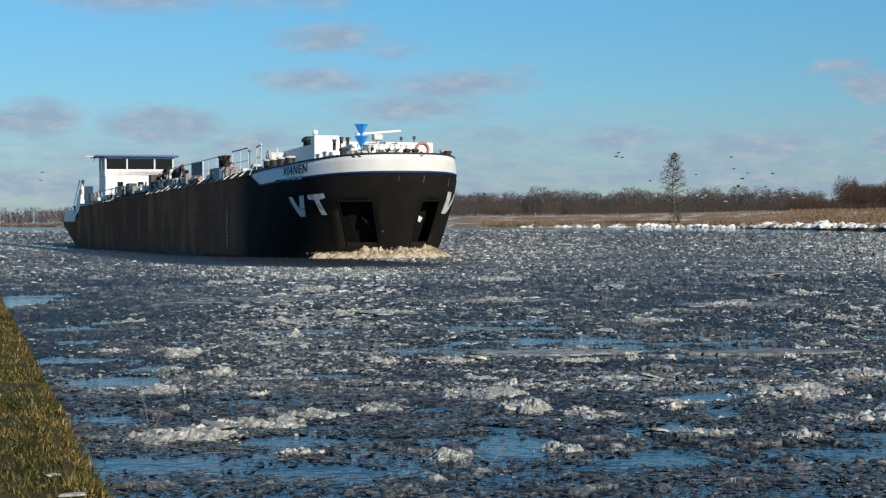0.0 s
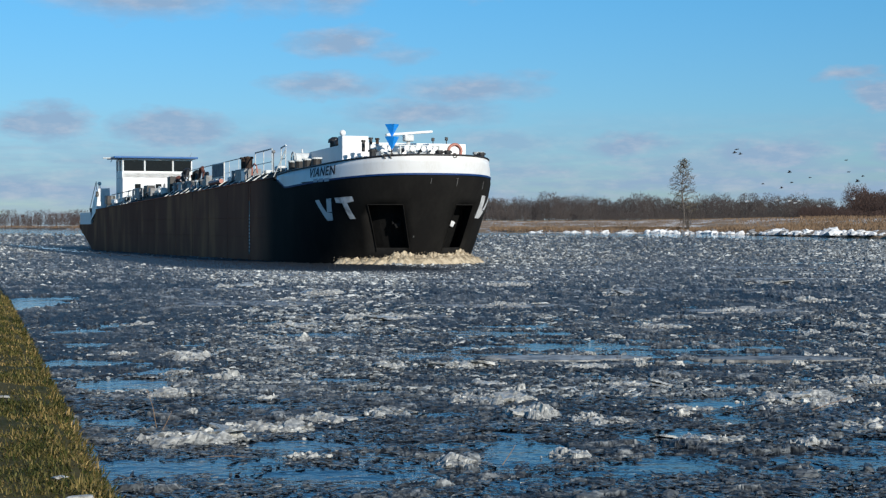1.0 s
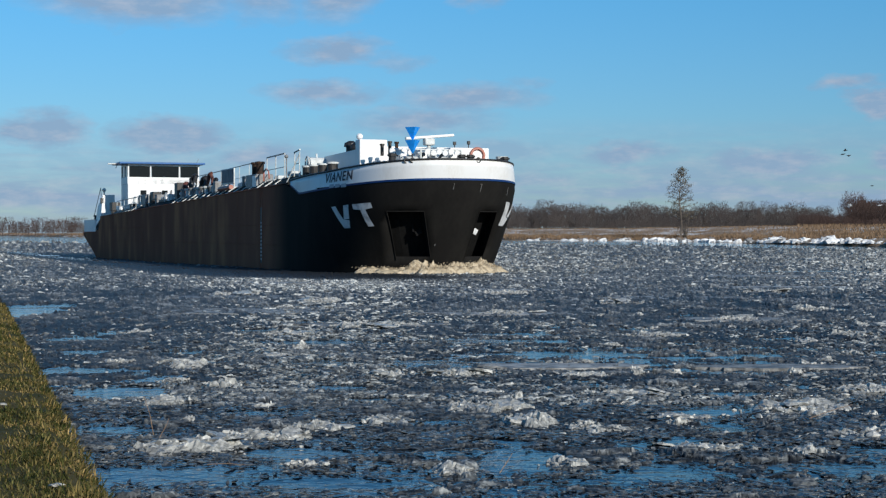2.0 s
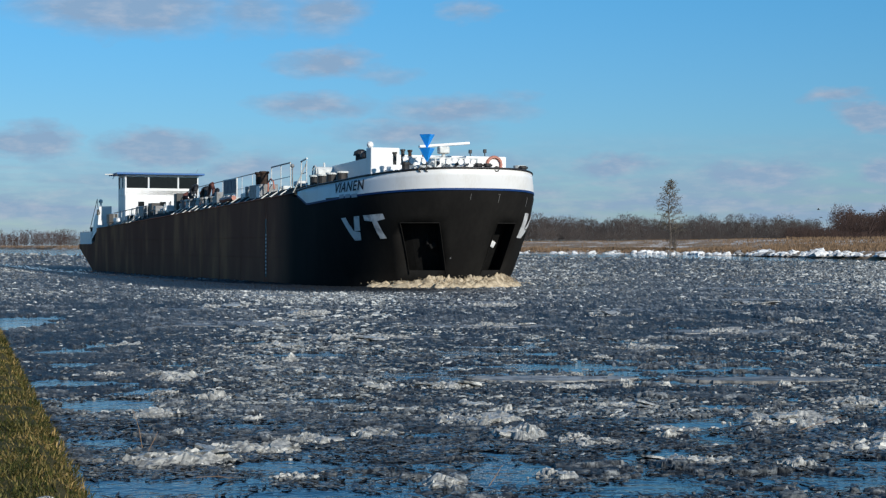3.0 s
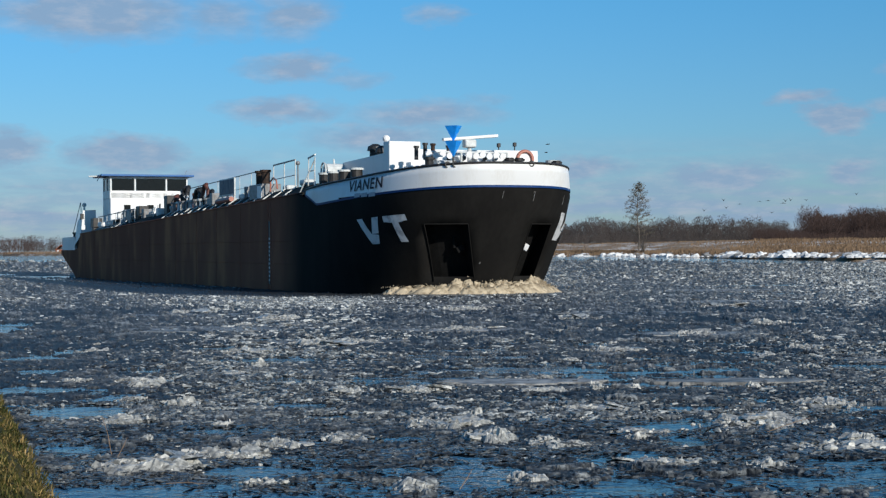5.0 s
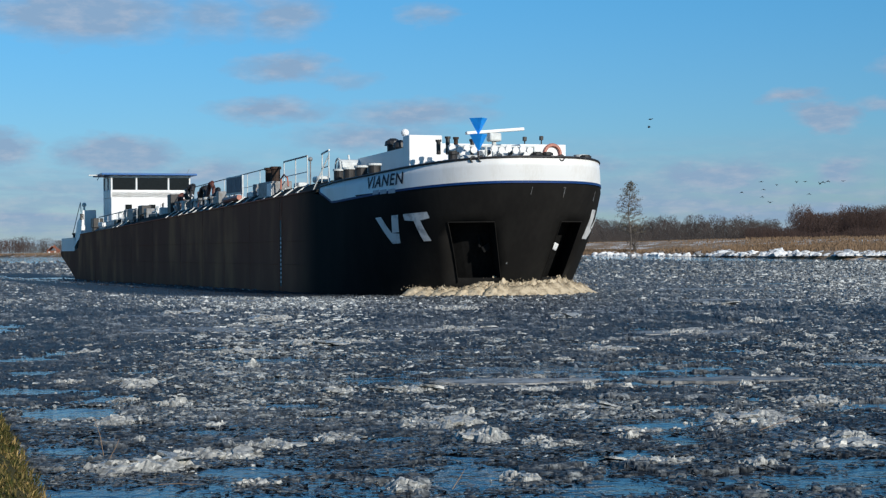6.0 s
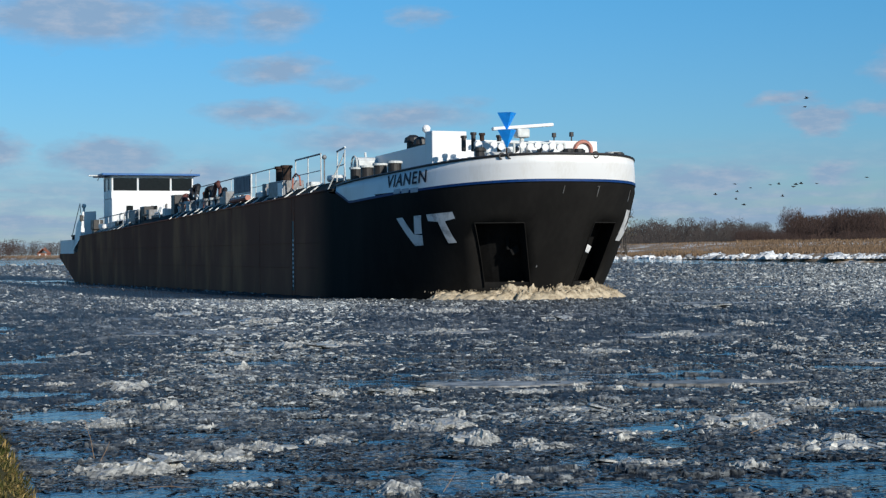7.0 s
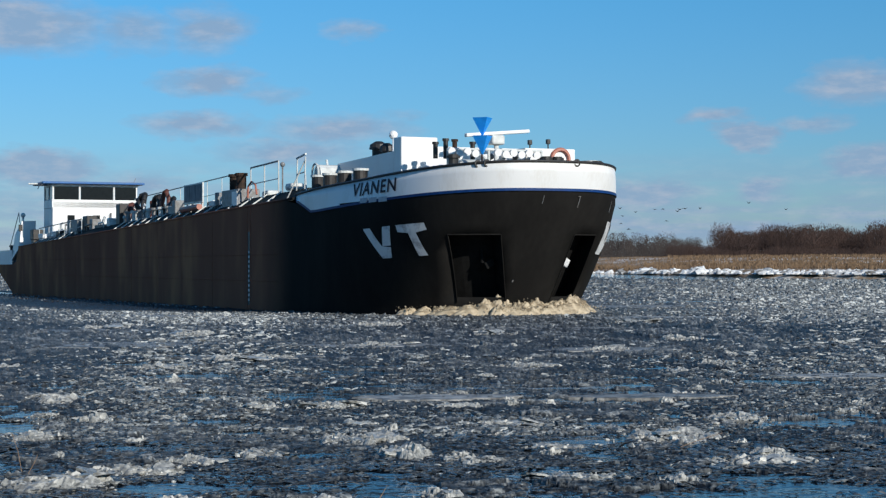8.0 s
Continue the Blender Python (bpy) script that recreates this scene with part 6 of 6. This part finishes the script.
def build_sheets_and_stalks():
    # pale sheets of refrozen slush lying between the broken pieces
    for i, (cx, cy, rx, ry) in enumerate([(-4.6, 36.9, 1.8, 1.2), (-1.7, 31.6, 1.4, 0.6), (1.0, 36.0, 1.6, 0.7), (5.7, 33.8, 1.5, 0.7), (4.3, 21.8, 1.1, 0.35), (1.3, 21.9, 1.1, 0.4), (-6.0, 45.0, 2.2, 1.1), (6.2, 46.0, 2.4, 1.1), (12.5, 58.0, 3.2, 1.4), (0.0, 55.0, 3.2, 1.4), (-8.0, 60.0, 3.0, 1.5), (8.5, 25.5, 1.6, 0.5), (16.0, 82.0, 4.5, 2.0), (4.0, 76.0, 4.0, 1.8)]):
        bm = B()
        n = 44
        rim, low = [], []
        for k in range(n):
            a = 2 * math.pi * k / n
            r = 1 + 0.42 * noise.noise((math.cos(a) * 1.7 + i * 3, math.sin(a) * 1.7, 2)) + 0.22 * noise.noise((math.cos(a) * 6 + i, math.sin(a) * 6, 7))
            rim.append(bm.verts.new((math.cos(a) * rx * r, math.sin(a) * ry * r, 0.026 + 0.0004 * cy)))
            low.append(bm.verts.new((math.cos(a) * rx * r * 1.02, math.sin(a) * ry * r * 1.02, -0.05)))
        bm.faces.new(rim)
        for k in range(n):
            bm.faces.new((rim[k], low[k], low[(k + 1) % n], rim[(k + 1) % n]))
        ob = thing("ice_sheet", bm, SHEET, "flat grey sheet of refrozen slush", "ice sheet", "slush sheets on the canal")
        ob.location = (cx, cy, float(water_z(np.float64(cx), np.float64(cy))))
    # straws frozen into the ice
    for (p, q) in [((0.30, 12.05, 0.03), (0.40, 12.2, 0.16)), ((-2.55, 13.7, 0.1), (-2.64, 13.75, 0.42)), ((-2.5, 13.7, 0.08), (-2.42, 13.7, 0.24)), ((3.3, 15.5, 0.05), (3.85, 16.1, 0.12)), ((-1.9, 12.4, 0.04), (-1.6, 12.3, 0.05))]:
        bm = B()
        mid = (Vector(p) + Vector(q)) / 2 + Vector((0.01, 0, 0.01))
        rod(bm, p, mid, 0.0035, 0.003, 5)
        rod(bm, mid, q, 0.003, 0.0018, 5)
        thing("dry_stalk", bm, STALK, "dry reed stalk frozen into the ice", "stalk", "stalks in the ice")


build_sheets_and_stalks()


# ---- the bow wave: muddy foam and ice in rigid pieces ----
WAVES = []


def build_bow_wave():
    """Crumbling heaps of foam and ice in two ranks: high ones against the plating, low ones before them."""
    rng = random.Random(8)
    spots = []
    for i in range(58):
        y = -3.9 + 7.6 * (i + rng.uniform(-0.4, 0.4)) / 57
        front = i % 3 == 2
        crest = 0.20 + 0.34 * float(smooth01((y + 2.6) / 1.6)) * float(smooth01((4.1 - y) / 1.2)) * (1 + 0.5 * noise.noise((y * 1.1, 3, 0)))
        spots.append((bow_x(y, 0.1) + (rng.uniform(0.45, 0.9) if front else rng.uniform(-0.15, 0.35)), y, rng.uniform(0.5, 0.8) if front else rng.uniform(0.35, 0.6), crest * (0.45 if front else rng.uniform(0.72, 1.05))))
    for X, y, s, high in spots:
        n = 30
        v, f = [], []
        for a in range(n):
            for b in range(n):
                gx, gy = (a / (n - 1) - 0.5) * 4.0, (b / (n - 1) - 0.5) * 4.0
                fall = math.exp(-0.5 * (gx * gx + gy * gy) ** 1.3)
                q = Vector((gx * s * 2 + X, gy * s * 2 + y, high))
                rough = 0.72 + 0.6 * noise.noise(q * 1.1) + 0.55 * abs(noise.noise(q * 2.6)) + 0.32 * noise.noise(q * 5.5) + 0.17 * noise.noise(q * 13.0)
                v.append((gx * s * 0.55 + 0.07 * noise.noise(q * 9), gy * s * 0.95 + 0.07 * noise.noise(q * 9 + Vector((5, 0, 0))), high * fall * max(0.0, rough) * 0.95 - 0.10 - 0.4 * (1 - fall)))
        for a in range(n - 1):
            for b in range(n - 1):
                f.append((a * n + b, (a + 1) * n + b, (a + 1) * n + b + 1, a * n + b + 1))
        for k in range(34 if high > 0.25 else 10 if y > -4.5 else 0):
            r = rng.uniform(0.008, 0.04)
            gx, gy = rng.gauss(0, 0.6), rng.gauss(0, 0.7)
            c = Vector((gx * s, gy * s, high * rng.uniform(0.05, 0.95) * math.exp(-(gx * gx + gy * gy))))
            base = len(v)
            for w in ((1, 0, 0), (-0.6, 0.9, 0), (-0.5, -0.9, 0.1), (0, 0, 1.2), (0.1, 0, -1)):
                v.append(tuple(c + Vector(w) * r * rng.uniform(0.7, 1.3)))
            f.extend([(base, base + 1, base + 3), (base + 1, base + 2, base + 3), (base + 2, base, base + 3), (base + 1, base, base + 4), (base + 2, base + 1, base + 4), (base, base + 2, base + 4)])
        ob = soup("bow_wave", v, f, FOAM)
        for p in ob.data.polygons:
            p.use_smooth = len(p.vertices) == 4
        tagged(ob, "lump of muddy foam and ice thrown up by the bow", "bow wave", "bow wave foam")
        WAVES.append((ob, X, y, s, rng.uniform(0, 6.28)))


build_bow_wave()


# ---- the added water sheet for the hull's shade and reflection ----
def build_shade_sheet():
    """Added rippled water for the hull's dark shade and reflection, thinly strewn with ice; it travels with the ship.
    """
    m = ship_pose(3.5)
    rng = np.random.default_rng(77)

    def breadth(X):
        f = np.clip((27 - X) / 60, 0, 1.4)
        return 0.3 + 8.2 * f ** 0.8

    def level(X, Y, up):
        wx, wy = m[0][0] * X + m[0][1] * Y + m[0][3], m[1][0] * X + m[1][1] * Y + m[1][3]
        return water_z(wx, wy) + up

    xs, fs = np.linspace(-57, 27, 120), np.linspace(0, 1, 16)
    X, F = np.meshgrid(xs, fs, indexing="ij")
    ragged = 1 + 0.35 * soft_noise(X * 0.5, X * 0 + 2.0, 5, 3)
    Y = -HB + 0.4 - F * (breadth(X) * ragged + 0.4)
    Z = level(X, Y, 0.06 - 0.05 * F)
    w = len(fs)
    faces = [(i * w + j, i * w + j + 1, (i + 1) * w + j + 1, (i + 1) * w + j) for i in range(len(xs) - 1) for j in range(w - 1)]
    shade_sheet = soup("hull_shade_water", np.stack([X, Y, Z], -1).reshape(-1, 3).tolist(), faces, WATER)
    for p in shade_sheet.data.polygons:
        p.use_smooth = True
    tagged(shade_sheet, "added dark water sheet for the hull's shade and reflection", "wake")
    V, T, W, base = [], [], [], 0
    for k in range(900):
        x = rng.uniform(-57, 26)
        f = rng.random() ** 0.6
        y = -HB - f * float(breadth(np.float64(x)))
        vs, tri = FLAKES[rng.integers(len(FLAKES))]
        p = vs * rng.uniform(0.04, 0.20) * (rng.uniform(1, 2.2), 0.9, 0.45)
        V.append(p + (x, y, float(level(np.float64(x), np.float64(y), 0.06 - 0.05 * f))))
        T.append(tri + base)
        W.append(np.full(len(vs), rng.random() ** 2))
        base += len(vs)
    ob = soup("drift_ice", np.concatenate(V).tolist(), np.concatenate(T).tolist(), ICE)
    frosted(ob, np.concatenate(W))
    ob.parent = shade_sheet
    tagged(ob, kind="stuff")
    return shade_sheet


SHADE_SHEET = build_shade_sheet()


# ---- birds ----
BIRDS = []


def build_bird(material, span, label, group):
    bird = tagged(new("bird"), label, "bird", group)
    bm = B()
    ball(bm, (0, 0, 0), span * 0.13, (2.4, 0.75, 0.7), 2)
    ball(bm, (span * 0.34, 0, span * 0.03), span * 0.07, (1.5, 0.9, 0.9), 1)
    v = [bm.verts.new(p) for p in ((-span * 0.25, 0, 0.01), (-span * 0.48, span * 0.08, 0), (-span * 0.48, -span * 0.08, 0), (-span * 0.3, 0, -0.02))]
    bm.faces.new((v[0], v[1], v[2]))
    bm.faces.new((v[3], v[2], v[1]))
    part("body", bm, material, bird)
    wings = []
    for s in (-1, 1):
        bm = B()
        pts = [(span * 0.14, 0), (span * 0.20, s * span * 0.25), (span * 0.02, s * span * 0.52), (-span * 0.06, s * span * 0.28), (-span * 0.12, 0)]
        top = [bm.verts.new((x, y, 0.012)) for x, y in pts]
        low = [bm.verts.new((x, y, -0.012)) for x, y in pts]
        bm.faces.new(top)
        bm.faces.new(low[::-1])
        for i in range(5):
            j = (i + 1) % 5
            bm.faces.new((top[i], low[i], low[j], top[j]))
        wings.append((part("wing", bm, material, bird), s))
    return bird, wings


def flock(seed, n, material, span, label, group, path, spread, size=(0.8, 1.2)):
    """path: rows of seconds, azimuth, elevation and distance of the flock's middle."""
    rng = random.Random(seed)
    for i in range(n):
        bird, wings = build_bird(material, span * rng.uniform(*size), label, group)
        off = (rng.gauss(0, spread[0]), rng.gauss(0, spread[1]), rng.gauss(0, 6))
        rows, prev = [], None
        pts = [(t, polar(az + off[0], (d + off[2]) * math.cos(radians(el + off[1])), EYE[2] + (d + off[2]) * math.sin(radians(max(0.6, el + off[1]))))) for t, az, el, d in path]
        heads = []
        for k in range(len(pts)):
            a, b = pts[max(0, k - 1)][1], pts[min(len(pts) - 1, k + 1)][1]
            h = math.degrees(math.atan2(b.y - a.y, b.x - a.x))
            if heads:
                while h - heads[-1] > 180:
                    h -= 360
                while h - heads[-1] < -180:
                    h += 360
                h = max(heads[-1] - 70, min(heads[-1] + 70, h))
            heads.append(h)
        rows = [(t, pose(p.x, p.y, p.z, 0, -4, h)) for (t, p), h in zip(pts, heads)]
        BIRDS.append((bird, wings, rows, rng.uniform(0, 1)))


flock(1, 13, BIRD, 0.85, "dark duck flying over the far shore", "flock over the far shore", [(0, 9.6, 1.5, 260), (1, 13.1, 1.6, 255), (2, 16.8, 1.8, 250), (4, 24, 2.4, 250), (8, 38, 3, 260)], (1.2, 0.30))
flock(2, 3, BIRD, 0.85, "dark duck flying over the canal", "flock over the far shore", [(0, 5.6, 2.2, 250), (1, 9.3, 2.5, 250), (2, 13, 2.7, 250), (4, 20, 3, 250), (8, 34, 3.4, 260)], (0.3, 0.12))
flock(3, 9, GULL, 1.0, "white gull flying low before the woods", "gulls over the far shore", [(0, 10.2, 0.75, 300), (1, 13.0, 0.8, 290), (2, 16.5, 0.9, 280), (4, 23, 1.2, 270), (8, 37, 2, 260)], (1.7, 0.10))
flock(4, 15, BIRD, 0.85, "dark duck in a loose flock over the reeds", "flock over the reeds", [(0, 27, 1.0, 300), (2, 19.0, 1.0, 300), (3.5, 12.6, 1.1, 300), (4.5, 11.8, 1.25, 290), (5.8, 13.4, 1.9, 270), (6.5, 14.3, 2.2, 260), (7, 13.2, 2.05, 265), (8, 11.6, 1.75, 280)], (1.4, 0.28))
flock(5, 2, BIRD, 1.0, "dark duck crossing high over the ship", "pair over the ship", [(0, -14, 2.6, 330), (2, -7, 3.2, 310), (4.5, 2.9, 4.1, 280), (5.8, 7.5, 5.2, 262), (6.5, 11.0, 5.6, 255), (7.0, 14.0, 6.0, 250), (7.2, 15.4, 6.1, 248), (8, 20, 6.6, 240)], (0.12, 0.5))


# ---- what moves ----
def motions():
    walk(ship, [(float(t), ship_pose(t)) for t in range(9)])
    walk(SHADE_SHEET, [(float(t), Matrix.Translation((0, 0, 0.0225 * (t - 3.5))) @ ship_pose(t)) for t in range(9)])
    for ob, X, y, s, ph in WAVES:
        rows = []
        for k in range(17):
            t = k * 0.5
            lift = 0.10 * s * math.sin(2.6 * t + ph) - 0.12 + 0.20 * float(smooth01((t - 3.2) / 2.5))
            push = 0.18 * s * math.sin(1.9 * t + 2 * ph)
            rows.append((t, ship_pose(t) @ pose(X + push, y, lift - 0.05, 0, 0, 25 * math.sin(1.3 * t + ph))))
        walk(ob, rows)
    for bird, wings, rows, ph in BIRDS:
        walk(bird, rows)
        for wing, s in wings:
            walk(wing, [(k * 0.1, pose(0, 0, 0, s * (12 + 34 * math.sin(2 * math.pi * (k * 0.1 * 4.6 + ph))), 0, 0)) for k in range(81)])


motions()
